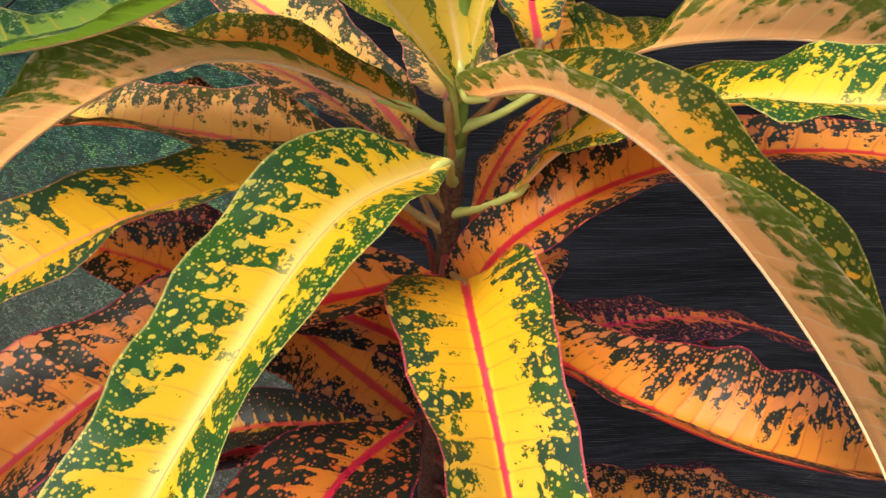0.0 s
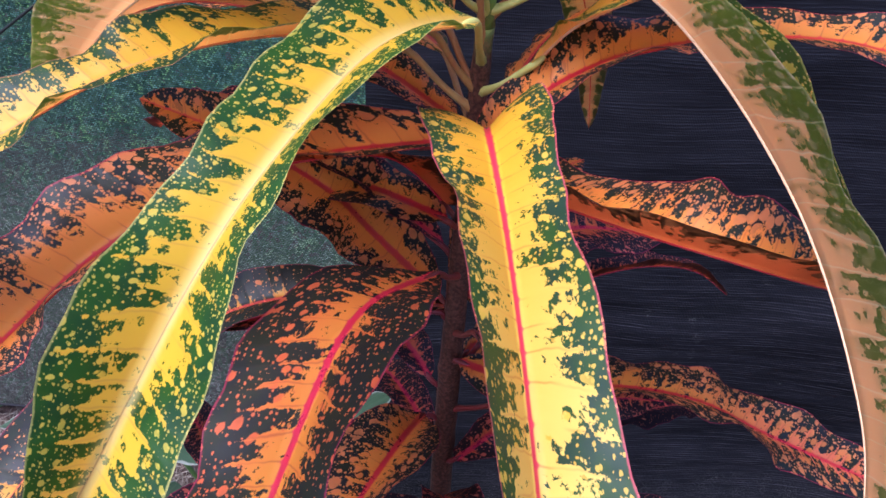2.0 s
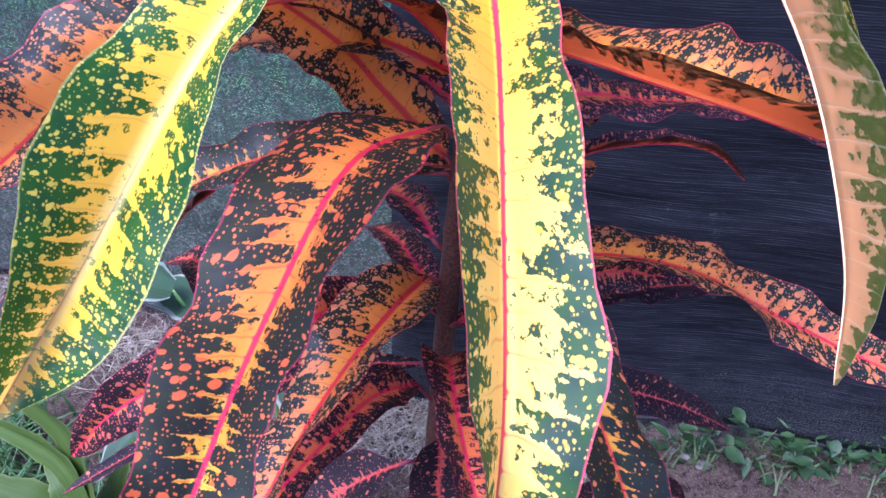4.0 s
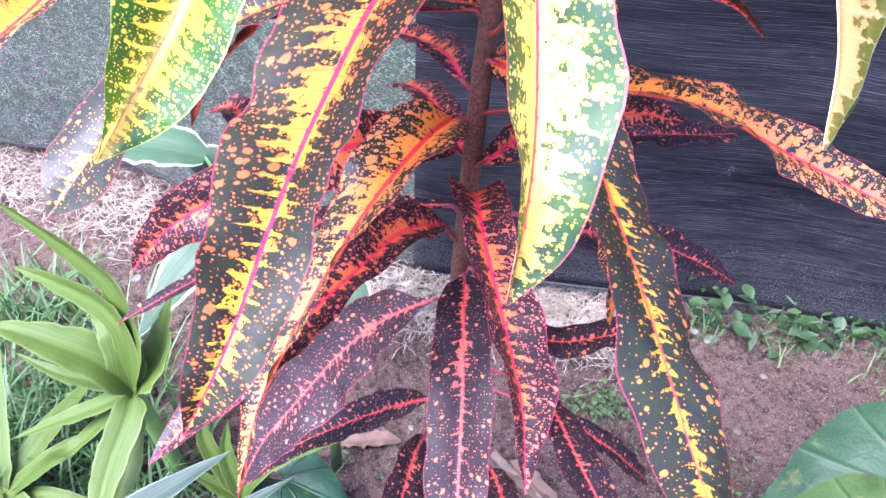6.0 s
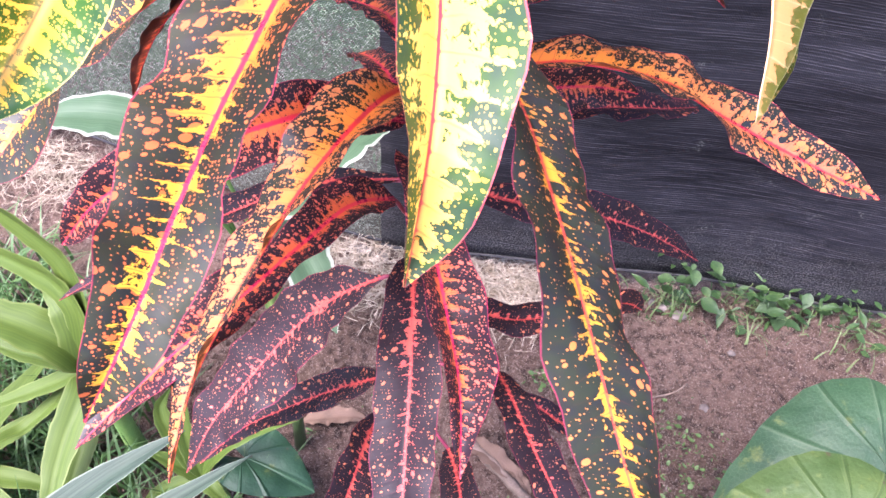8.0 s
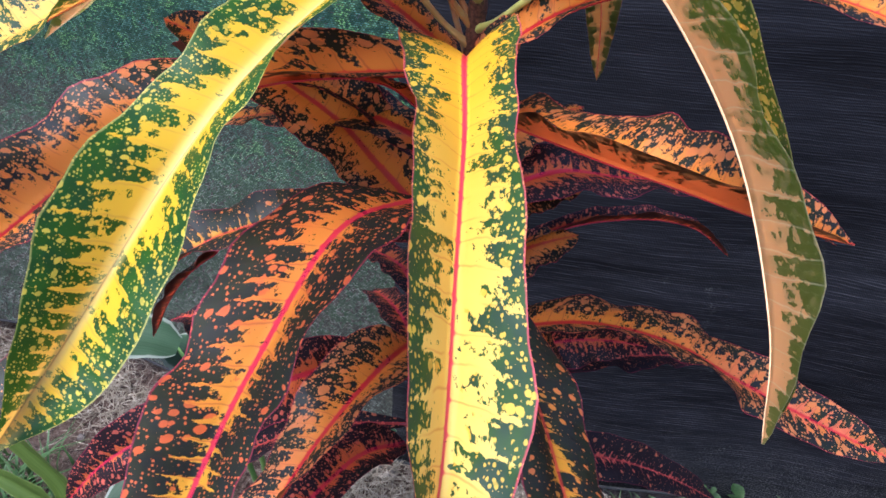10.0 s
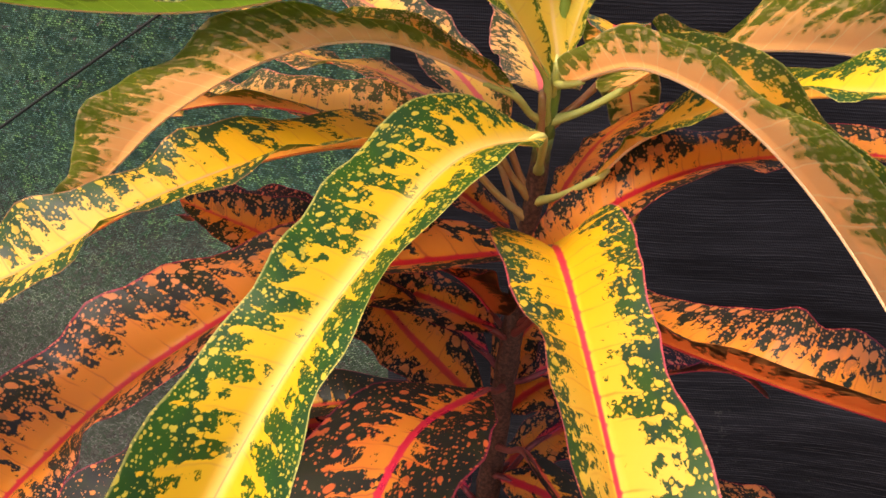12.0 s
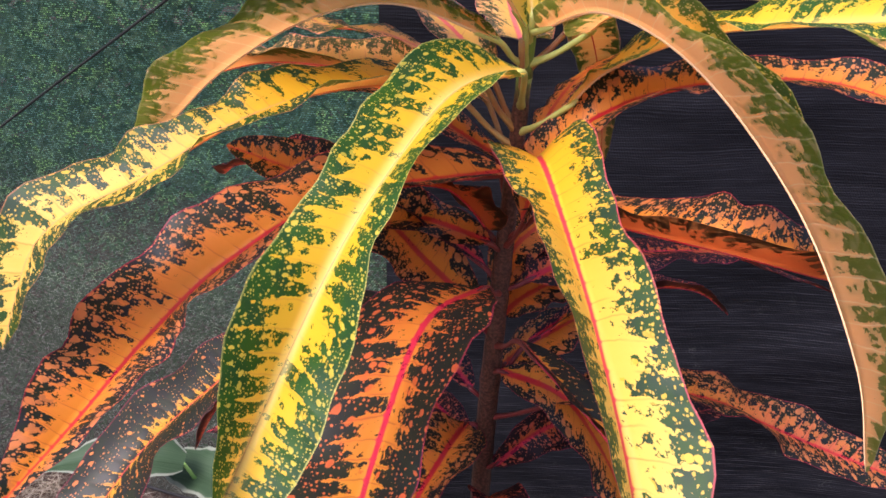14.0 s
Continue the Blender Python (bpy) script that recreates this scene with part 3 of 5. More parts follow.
croton_leaf("bud", "fresh cream-yellow blade with few green flecks", [(0.0043, 0.3360, 1.2066), (-0.0306, 0.3095, 1.2597), (-0.0787, 0.2703, 1.3024), (-0.1286, 0.2273, 1.3375), (-0.1804, 0.1840, 1.3627), (-0.2338, 0.1384, 1.3772)], (0.0073, 0.0215, 0.0350, 0.0301, 0.0150), (41, 35, 33), (66, 69, 65, 63, 61), drop=0.03)
croton_leaf("bud", "fresh cream-yellow blade with few green flecks", [(0.008, 0.332, 1.214), (0.002, 0.346, 1.244), (-0.003, 0.348, 1.276), (-0.007, 0.341, 1.308), (-0.009, 0.327, 1.337), (-0.011, 0.307, 1.364)], 0.0160, 12.0, (0, 0, 0), drop=0.020)
croton_leaf("bud", "fresh cream-yellow blade with few green flecks", [(0.011, 0.336, 1.217), (0.020, 0.340, 1.253), (0.029, 0.337, 1.289), (0.037, 0.330, 1.325), (0.044, 0.319, 1.359), (0.049, 0.304, 1.392)], 0.0200, 12.0, (0, 0, 0), drop=0.020)
croton_leaf("ripe", "golden yellow blade with green blotches and a pink midrib", [(0.044, 0.364, 1.214), (0.046, 0.426, 1.217), (0.057, 0.478, 1.194), (0.075, 0.516, 1.152), (0.089, 0.536, 1.098), (0.095, 0.538, 1.035)], 0.0225, 10.9, (-10, 8, 4))
croton_leaf("arch", "arching yellow blade with green blotched margins and a peach underside", [(0.0438, 0.3453, 1.2024), (0.0573, 0.3211, 1.2201), (0.0983, 0.3352, 1.2266), (0.1605, 0.3497, 1.2232), (0.2182, 0.3709, 1.2052), (0.2677, 0.3990, 1.1799)], (0.0191, 0.0296, 0.0361, 0.0287, 0.0144), (23, 30, 27), (-33, -32, 0, 0, 0), drop=0.024)
croton_leaf("young", "glossy yellow blade with green blotched margins", [(0.0316, 0.3261, 1.1594), (0.0580, 0.3294, 1.1835), (0.1062, 0.3056, 1.2110), (0.1488, 0.2776, 1.2228), (0.1999, 0.2472, 1.2328), (0.2486, 0.2139, 1.2433)], (0.0147, 0.0223, 0.0322, 0.0276, 0.0136), (6, 19, 16), (32, 17, 25, 3, 16), wave=0.1, drop=0.03)
croton_leaf("orange", "orange blade with dark green blotches and a red midrib", [(0.0081, 0.3265, 1.0756), (0.0245, 0.3143, 1.1311), (0.0656, 0.3173, 1.1627), (0.1223, 0.3316, 1.1737), (0.1924, 0.3296, 1.1772), (0.2545, 0.3142, 1.1640)], (0.0180, 0.0230, 0.0293, 0.0180, 0.0209), (25, 23, 22), (-63, -50, -49, -60, -71))
croton_leaf("orange", "orange blade with dark green blotches and a red midrib", [(0.0223, 0.3344, 1.0825), (0.0512, 0.2698, 1.1047), (0.0827, 0.2313, 1.1137), (0.1186, 0.2089, 1.1147), (0.1658, 0.2117, 1.1008), (0.2152, 0.2299, 1.0828)], (0.0271, 0.0271, 0.0361, 0.0328, 0.0154), (22, 38, 44), (-17, 8, -1, -0, -23), wave=0.05)
croton_leaf("old", "dark purple-green blade with an orange heart and speckles", [(0.0163, 0.3623, 1.0086), (0.0694, 0.4037, 1.0129), (0.1183, 0.4343, 0.9981), (0.1774, 0.4510, 0.9908), (0.2368, 0.4546, 0.9751), (0.2962, 0.4411, 0.9568)], (0.0191, 0.0284, 0.0330, 0.0256, 0.0138), (8, -0, -6), (-18, -12, 7, 14, 15), drop=0.01)
croton_leaf("old", "shrivelled dark brown curled blade", [(0.019, 0.378, 0.938), (0.078, 0.434, 0.944), (0.123, 0.480, 0.932), (0.170, 0.521, 0.914), (0.216, 0.556, 0.887), (0.257, 0.582, 0.846)], 0.0120, 50.0, (0, 0, 0))
croton_leaf("ember", "orange blade with dark blotched margins and a crimson tip", [(0.0378, 0.3446, 0.9038), (0.1060, 0.3512, 0.9155), (0.1713, 0.3530, 0.9058), (0.2240, 0.3471, 0.8833), (0.2841, 0.3381, 0.8617), (0.3500, 0.3296, 0.8401)], (0.0236, 0.0320, 0.0362, 0.0266, 0.0149), (16, 14, 16), (14, 15, 8, -29, -42))
croton_leaf("low", "purple-black blade with pink speckles and midrib", [(0.005, 0.375, 0.825), (0.075, 0.394, 0.837), (0.123, 0.418, 0.828), (0.168, 0.445, 0.814), (0.209, 0.476, 0.796), (0.244, 0.513, 0.775)], 0.0309, 11.6, (6, 7, 5), drop=0.010)
croton_leaf("gold", "dark green blade with a golden heart and orange speckles", [(-0.0152, 0.3092, 1.0336), (-0.0545, 0.2431, 1.0441), (-0.0780, 0.1589, 1.0112), (-0.0888, 0.0907, 0.9849), (-0.0933, 0.0311, 0.9662), (-0.1086, 0.0001, 0.9348)], (0.0160, 0.0484, 0.0387, 0.0276, 0.0128), (4, 30, 29), (2, -15, -9, 28, 38))
croton_leaf("orange", "orange blade with dark green blotches and a red midrib", [(-0.017, 0.376, 0.969), (-0.063, 0.378, 1.016), (-0.088, 0.371, 1.049), (-0.122, 0.365, 1.076), (-0.161, 0.362, 1.098), (-0.204, 0.361, 1.115)], 0.0363, 28.5, (57, 38, 35), drop=0.010)
croton_leaf("orange", "orange blade with dark green blotches and a red midrib", [(-0.0140, 0.3710, 1.0470), (-0.0269, 0.3513, 1.0739), (-0.0419, 0.3295, 1.0977), (-0.0566, 0.3088, 1.1100), (-0.0769, 0.2876, 1.1192), (-0.1017, 0.2680, 1.1245)], (0.0154, 0.0262, 0.0293, 0.0246, 0.0123), (12, 12), (9, 1, 1), drop=0.01)
croton_leaf("orange", "orange blade with dark green blotches and a red midrib", [(-0.012, 0.355, 1.044), (-0.067, 0.378, 1.053), (-0.107, 0.408, 1.038), (-0.150, 0.433, 1.022), (-0.196, 0.451, 1.004), (-0.244, 0.464, 0.984)], 0.0317, 9.5, (11, 11, 7), drop=0.010)
croton_leaf("orange", "orange blade with dark green blotches and a red midrib", [(-0.008, 0.372, 1.104), (-0.053, 0.391, 1.127), (-0.097, 0.411, 1.144), (-0.144, 0.433, 1.152), (-0.191, 0.455, 1.151), (-0.238, 0.476, 1.142)], 0.0310, 12.0, (0, 0, 0))
croton_leaf("amber", "pale orange blade with grey-green flecks and a pink midrib", [(-0.0149, 0.3598, 1.1687), (-0.0489, 0.3756, 1.2010), (-0.0874, 0.3999, 1.2209), (-0.1257, 0.4316, 1.2312), (-0.1610, 0.4682, 1.2347), (-0.1931, 0.5080, 1.2309)], (0.0187, 0.0264, 0.0311, 0.0280, 0.0140), (12, 12, 12), (9, 5, -0, -2, -2))
croton_leaf("amber", "pale orange blade with grey-green flecks and a pink midrib", [(-0.0168, 0.3832, 1.1441), (-0.0572, 0.4065, 1.1696), (-0.1004, 0.4334, 1.1810), (-0.1475, 0.4612, 1.1797), (-0.1872, 0.4971, 1.1905), (-0.2228, 0.5387, 1.2008)], (0.0187, 0.0178, 0.0328, 0.0256, 0.0141), (2, -1, 4), (-11, -12, -8, -17, -10))
croton_leaf("amber", "pale orange blade with grey-green flecks and a pink midrib", [(0.002, 0.339, 1.198), (0.004, 0.393, 1.187), (0.000, 0.445, 1.192), (-0.006, 0.496, 1.210), (-0.013, 0.541, 1.238), (-0.022, 0.580, 1.276)], 0.0289, 12.4, (1, -10, -10))
croton_leaf("orange", "orange blade with dark green blotches and a red midrib", [(0.016, 0.419, 1.084), (0.028, 0.423, 1.116), (0.046, 0.440, 1.138), (0.068, 0.466, 1.148), (0.088, 0.497, 1.149), (0.105, 0.529, 1.140)], 0.0254, -7.4, (-10, 0, 0))
croton_leaf("old", "dark purple-green blade with an orange heart and speckles", [(-0.015, 0.373, 1.014), (-0.081, 0.386, 1.059), (-0.132, 0.396, 1.075), (-0.181, 0.417, 1.077), (-0.222, 0.448, 1.066), (-0.250, 0.488, 1.040)], 0.0319, 27.4, (5, 8, 14), drop=0.010)
croton_leaf("olive", "olive-black blade with a thin golden heart and orange spots", [(-0.0132, 0.3713, 0.9635), (-0.1093, 0.3725, 0.9657), (-0.1819, 0.3681, 0.9436), (-0.2412, 0.3506, 0.9039), (-0.2974, 0.3146, 0.8590), (-0.3449, 0.2498, 0.8026)], (0.0185, 0.0264, 0.0302, 0.0459, 0.0379), (16, 23, 8), (4, 6, 13, 13, 53), drop=0.01)
croton_leaf("old", "dark purple-green blade with an orange heart and speckles", [(-0.019, 0.366, 0.964), (-0.160, 0.362, 0.947), (-0.201, 0.378, 0.913), (-0.236, 0.395, 0.874), (-0.265, 0.408, 0.829), (-0.290, 0.418, 0.779)], 0.0200, 12.0, (0, 0, 0), drop=0.010)
croton_leaf("old", "dark purple-green blade with an orange heart and speckles", [(-0.023, 0.369, 0.862), (-0.122, 0.333, 0.848), (-0.172, 0.344, 0.824), (-0.213, 0.385, 0.813), (-0.250, 0.431, 0.799), (-0.293, 0.460, 0.765)], 0.0200, 12.0, (0, 0, 0), drop=0.010)
croton_leaf("ember", "dark purple-green blade with an orange heart, folded along its rib", [(-0.0269, 0.3685, 0.8628), (-0.0445, 0.3087, 0.8791), (-0.0739, 0.2420, 0.8652), (-0.1020, 0.1770, 0.8320), (-0.1253, 0.1138, 0.7919), (-0.1303, 0.0621, 0.7518)], (0.0100, 0.0377, 0.0302, 0.0215, 0.0117), (34, 23, 22), (25, -5, -34, -38, -36))
croton_leaf("old", "dark purple-green blade with an orange heart and speckles", [(-0.0328, 0.3672, 0.7389), (-0.0621, 0.3175, 0.7717), (-0.0888, 0.2561, 0.7824), (-0.1201, 0.1883, 0.7872), (-0.1574, 0.1262, 0.7812), (-0.1963, 0.0726, 0.7585)], (0.0121, 0.0268, 0.0193, 0.0287, 0.0143), (30, 26, 24), (33, 6, 5, -2, -5))
croton_leaf("low", "purple-black blade with pink speckles and midrib", [(-0.0366, 0.3486, 0.6524), (-0.0858, 0.3395, 0.6207), (-0.1292, 0.3194, 0.5823), (-0.1669, 0.2859, 0.5398), (-0.2036, 0.2516, 0.4962), (-0.2275, 0.2134, 0.4493)], (0.0062, 0.0357, 0.0448, 0.0376, 0.0166), (15, -2, 10), (14, 10, 21, 21, 22))
croton_leaf("low", "purple-black blade with pink speckles and midrib", [(-0.0365, 0.3261, 0.5095), (-0.0670, 0.3381, 0.4745), (-0.1074, 0.3378, 0.4431), (-0.1541, 0.3223, 0.4209), (-0.1988, 0.2956, 0.4079), (-0.2346, 0.2510, 0.3983)], (0.0077, 0.0191, 0.0253, 0.0207, 0.0114), (10, 12, 12), (31, 26, 25, 23, 21))
croton_leaf("low", "purple-black blade with pink speckles and midrib", [(-0.0077, 0.3435, 0.6977), (-0.0013, 0.2811, 0.7002), (0.0069, 0.2163, 0.6839), (0.0129, 0.1537, 0.6565), (0.0201, 0.0944, 0.6234), (0.0316, 0.0420, 0.5832)], (0.0176, 0.0262, 0.0295, 0.0256, 0.0171), (20, 16, 16), (-14, -16, -16, -20, -19))
croton_leaf("old", "dark purple-green blade with an orange heart and speckles", [(-0.0094, 0.3435, 0.8002), (0.0001, 0.2949, 0.8387), (0.0127, 0.2347, 0.8484), (0.0313, 0.1741, 0.8435), (0.0501, 0.1126, 0.8328), (0.0578, 0.0575, 0.8230)], (0.0170, 0.0261, 0.0227, 0.0278, 0.0113), (29, 32, 30), (1, 7, 17, 32, 23))
croton_leaf("olive", "olive-black blade with a thin golden heart and orange spots", [(0.0100, 0.3202, 0.9820), (0.0603, 0.2096, 0.9835), (0.0851, 0.1396, 0.9746), (0.1057, 0.0717, 0.9630), (0.1250, 0.0055, 0.9498), (0.1355, -0.0463, 0.9623)], (0.0181, 0.0319, 0.0311, 0.0268, 0.0168), (27, 5, -19), (23, 41, 35, 22, 21))
croton_leaf("low", "purple-black blade with pink speckles and midrib", [(0.082, 0.312, 0.572), (0.098, 0.262, 0.601), (0.118, 0.209, 0.613), (0.144, 0.158, 0.612), (0.170, 0.108, 0.596), (0.195, 0.062, 0.566)], 0.0218, 8.8, (8, 12, 15))
croton_leaf("low", "purple-black blade with pink speckles and midrib", [(-0.038, 0.308, 0.463), (-0.044, 0.259, 0.487), (-0.046, 0.206, 0.501), (-0.054, 0.153, 0.506), (-0.068, 0.101, 0.500), (-0.086, 0.051, 0.483)], 0.0238, 9.9, (40, 36, 36))
croton_leaf("low", "purple-black blade with pink speckles and midrib", [(0.042, 0.297, 0.431), (0.054, 0.255, 0.461), (0.066, 0.206, 0.478), (0.078, 0.155, 0.482), (0.089, 0.104, 0.473), (0.099, 0.055, 0.451)], 0.0218, 13.7, (-23, -24, -23))
croton_leaf("low", "purple-black blade with pink speckles and midrib", [(0.106, 0.322, 0.523), (0.145, 0.320, 0.493), (0.179, 0.324, 0.458), (0.205, 0.333, 0.418), (0.226, 0.349, 0.376), (0.240, 0.371, 0.334)], 0.0180, 12.0, (0, 0, 0))
croton_leaf("low", "purple-black blade with pink speckles and midrib", [(-0.002, 0.356, 0.697), (0.034, 0.334, 0.648), (0.087, 0.327, 0.637), (0.142, 0.328, 0.658), (0.182, 0.315, 0.696), (0.189, 0.275, 0.738)], 0.0247, 4.1, (32, 28, 30))
croton_leaf("low", "purple-black blade with pink speckles and midrib", [(0.029, 0.373, 0.757), (0.088, 0.399, 0.723), (0.145, 0.431, 0.692), (0.199, 0.460, 0.655), (0.252, 0.485, 0.612), (0.302, 0.507, 0.566)], 0.0234, 14.6, (-36, -39, -40))
croton_leaf("old", "dark purple-green blade with an orange heart and speckles", [(-0.025, 0.374, 0.824), (-0.075, 0.322, 0.867), (-0.115, 0.275, 0.882), (-0.163, 0.235, 0.879), (-0.211, 0.208, 0.857), (-0.250, 0.202, 0.810)], 0.0276, 12.5, (47, 51, 51), drop=0.010)
croton_leaf("low", "purple-black blade with pink speckles and midrib", [(-0.028, 0.378, 0.754), (-0.113, 0.377, 0.736), (-0.174, 0.367, 0.706), (-0.234, 0.348, 0.676), (-0.291, 0.320, 0.650), (-0.346, 0.284, 0.627)], 0.0220, 12.0, (0, 0, 0), drop=0.010)
croton_leaf("orange", "orange blade with dark green blotches and a red midrib", [(-0.002, 0.356, 0.928), (0.048, 0.346, 0.912), (0.082, 0.341, 0.866), (0.107, 0.331, 0.814), (0.123, 0.316, 0.759), (0.129, 0.298, 0.703)], 0.0311, -2.7, (-21, -7, -6), drop=0.010)
croton_leaf("orange", "orange blade with dark green blotches and a red midrib", [(0.002, 0.382, 0.913), (0.020, 0.390, 0.927), (0.039, 0.397, 0.936), (0.058, 0.406, 0.943), (0.076, 0.415, 0.946), (0.093, 0.426, 0.946)], 0.0243, -2.3, (-3, -10, -10))
croton_leaf("old", "dark purple-green blade with an orange heart and speckles", [(-0.002, 0.364, 0.819), (0.033, 0.373, 0.849), (0.065, 0.384, 0.858), (0.098, 0.393, 0.863), (0.131, 0.400, 0.863), (0.164, 0.407, 0.856)], 0.0251, 14.9, (-76, -75, -70), drop=0.010)
croton_leaf("fresh", "fresh lime green blade with pale flecks", [(-0.0115, 0.3423, 1.2879), (-0.0685, 0.3105, 1.2664), (-0.1276, 0.2868, 1.2460), (-0.1925, 0.2683, 1.2430), (-0.2607, 0.2576, 1.2518), (-0.3288, 0.2530, 1.2693)], (0.0206, 0.0287, 0.0369, 0.0300, 0.0155), (12, 14, 12), (0, -3, -13, -1, 1))
croton_leaf("old", "dark purple-green blade with an orange heart and speckles", [(-0.020, 0.390, 0.807), (-0.040, 0.433, 0.808), (-0.061, 0.475, 0.801), (-0.083, 0.515, 0.786), (-0.102, 0.552, 0.764), (-0.121, 0.585, 0.735)], 0.0200, 12.0, (0, 0, 0))
croton_leaf("old", "dark purple-green blade with an orange heart and speckles", [(-0.023, 0.374, 0.895), (-0.045, 0.416, 0.893), (-0.063, 0.453, 0.878), (-0.089, 0.485, 0.864), (-0.122, 0.511, 0.852), (-0.160, 0.532, 0.843)], 0.0220, 12.0, (0, 0, 0), drop=0.010)
croton_leaf("orange", "orange blade with dark green blotches and a red midrib", [(-0.000, 0.375, 0.969), (0.016, 0.382, 0.981), (0.035, 0.388, 0.990), (0.053, 0.394, 0.997), (0.072, 0.400, 1.001), (0.091, 0.407, 1.002)], 0.0240, 4.4, (-11, -7, -7))
croton_leaf("orange", "orange blade with dark green blotches and a red midrib", [(-0.008, 0.382, 0.975), (0.004, 0.397, 1.011), (0.022, 0.408, 1.028), (0.042, 0.422, 1.038), (0.063, 0.438, 1.044), (0.083, 0.454, 1.045)], 0.0250, 0.1, (3, 8, 7), drop=0.010)


# ---------------------------------------------------------------- ground and screens
def soil_material():
    n = Nodes("soil")
    p = n.place()
    cloud, clod, grit = n.noise(p, 3.0, 4.0), n.noise(p, 55.0, 6.0, 0.7), n.noise(p, 300.0, 3.0, 0.7)
    c = n.mix(n.step(cloud, 0.3, 0.7), (0.115, 0.074, 0.056), (0.195, 0.132, 0.099))
    c = n.mix(n.m("MULTIPLY", n.step(clod, 0.46, 0.62), 0.85), c, (0.042, 0.027, 0.021))
    c = n.mix(n.m("MULTIPLY", n.step(grit, 0.53, 0.64), 0.85), c, (0.31, 0.25, 0.205))
    n.bump(n.m("ADD", clod, n.m("MULTIPLY", grit, 0.5)), 1.0, 0.03)
    return n.finish(c, 0.92, spec=0.15)


SOIL = soil_material()


def ground_height(x, y):
    p = Vector((x, y, 0.0))
    near = max(0.0, 1.0 - math.hypot(x, y - 0.6) / 4.0)
    rise = 0.02 * noise.noise(p * 2.1) + near * (0.012 * noise.noise(p * 9.0) + 0.011 * noise.noise(p * 27.0) + 0.009 * noise.noise(p * 62.0))
    return rise


def build_ground():
    """One sheet, finely cut where the camera sees it and reaching to the horizon."""
    fine = np.arange(-1.5, 1.5001, 0.0125)
    steps = 1.5 + np.array([0.15, 0.4, 0.8, 1.5, 3, 6, 12, 25, 60, 150, 400, 1000.0])
    ax = np.concatenate([-steps[::-1], fine, steps])
    verts = [(x, 0.6 + y, ground_height(x, 0.6 + y)) for y in ax for x in ax]
    k = len(ax)
    faces = [(j * k + i, j * k + i + 1, (j + 1) * k + i + 1, (j + 1) * k + i) for j in range(k - 1) for i in range(k - 1)]
    return tagged(new("ground", mesh_of("ground", verts, faces, [SOIL])), "brown loose garden soil with grit and clods", "ground", kind="structure")


build_ground()


def screen_line(x):
    """How far off the screens stand at a place along them."""
    return 0.975 + (0.0 if x > -0.1 else 0.21 * (-0.1 - x)) + 0.012 * math.sin(x * 5.0) + 0.006 * math.sin(x * 13.0 + 1.0)


def sheet(name, x0, x1, z0, z1, mats, sag, back=0.0, rows=44, cols=90, seed=1, layers=(0.0, 0.0015)):
    """A hung cloth with folds and some thickness."""
    verts = []
    for layer in layers:
        for j in range(rows):
            for i in range(cols):
                a, b = i / (cols - 1), j / (rows - 1)
                x = x0 + (x1 - x0) * a
                z = z0(x) + (z1 - z0(x)) * b
                p = Vector((x * 2.2, z * 5.0, seed))
                y = screen_line(x) + back + sag * noise.noise(p) + 0.35 * sag * noise.noise(Vector((x * 3.0, z * 24.0, seed + 5.0))) + layer
                verts.append((x, y, z))
    size, faces = rows * cols, []
    for j in range(rows - 1):
        for i in range(cols - 1):
            a = j * cols + i
            faces.append((a, a + 1, a + cols + 1, a + cols))
            if len(layers) > 1:
                faces.append((size + a, size + a + cols, size + a + cols + 1, size + a + 1))
    if len(layers) == 1:
        return mesh_of(name, verts, faces, mats)
    for i in range(cols - 1):
        for a in (i, (rows - 1) * cols + i):
            faces.append((a, size + a, size + a + 1, a + 1))
    for j in range(rows - 1):
        for a in (j * cols, j * cols + cols - 1):
            faces.append((a, a + cols, size + a + cols, size + a))
    return mesh_of(name, verts, faces, mats)


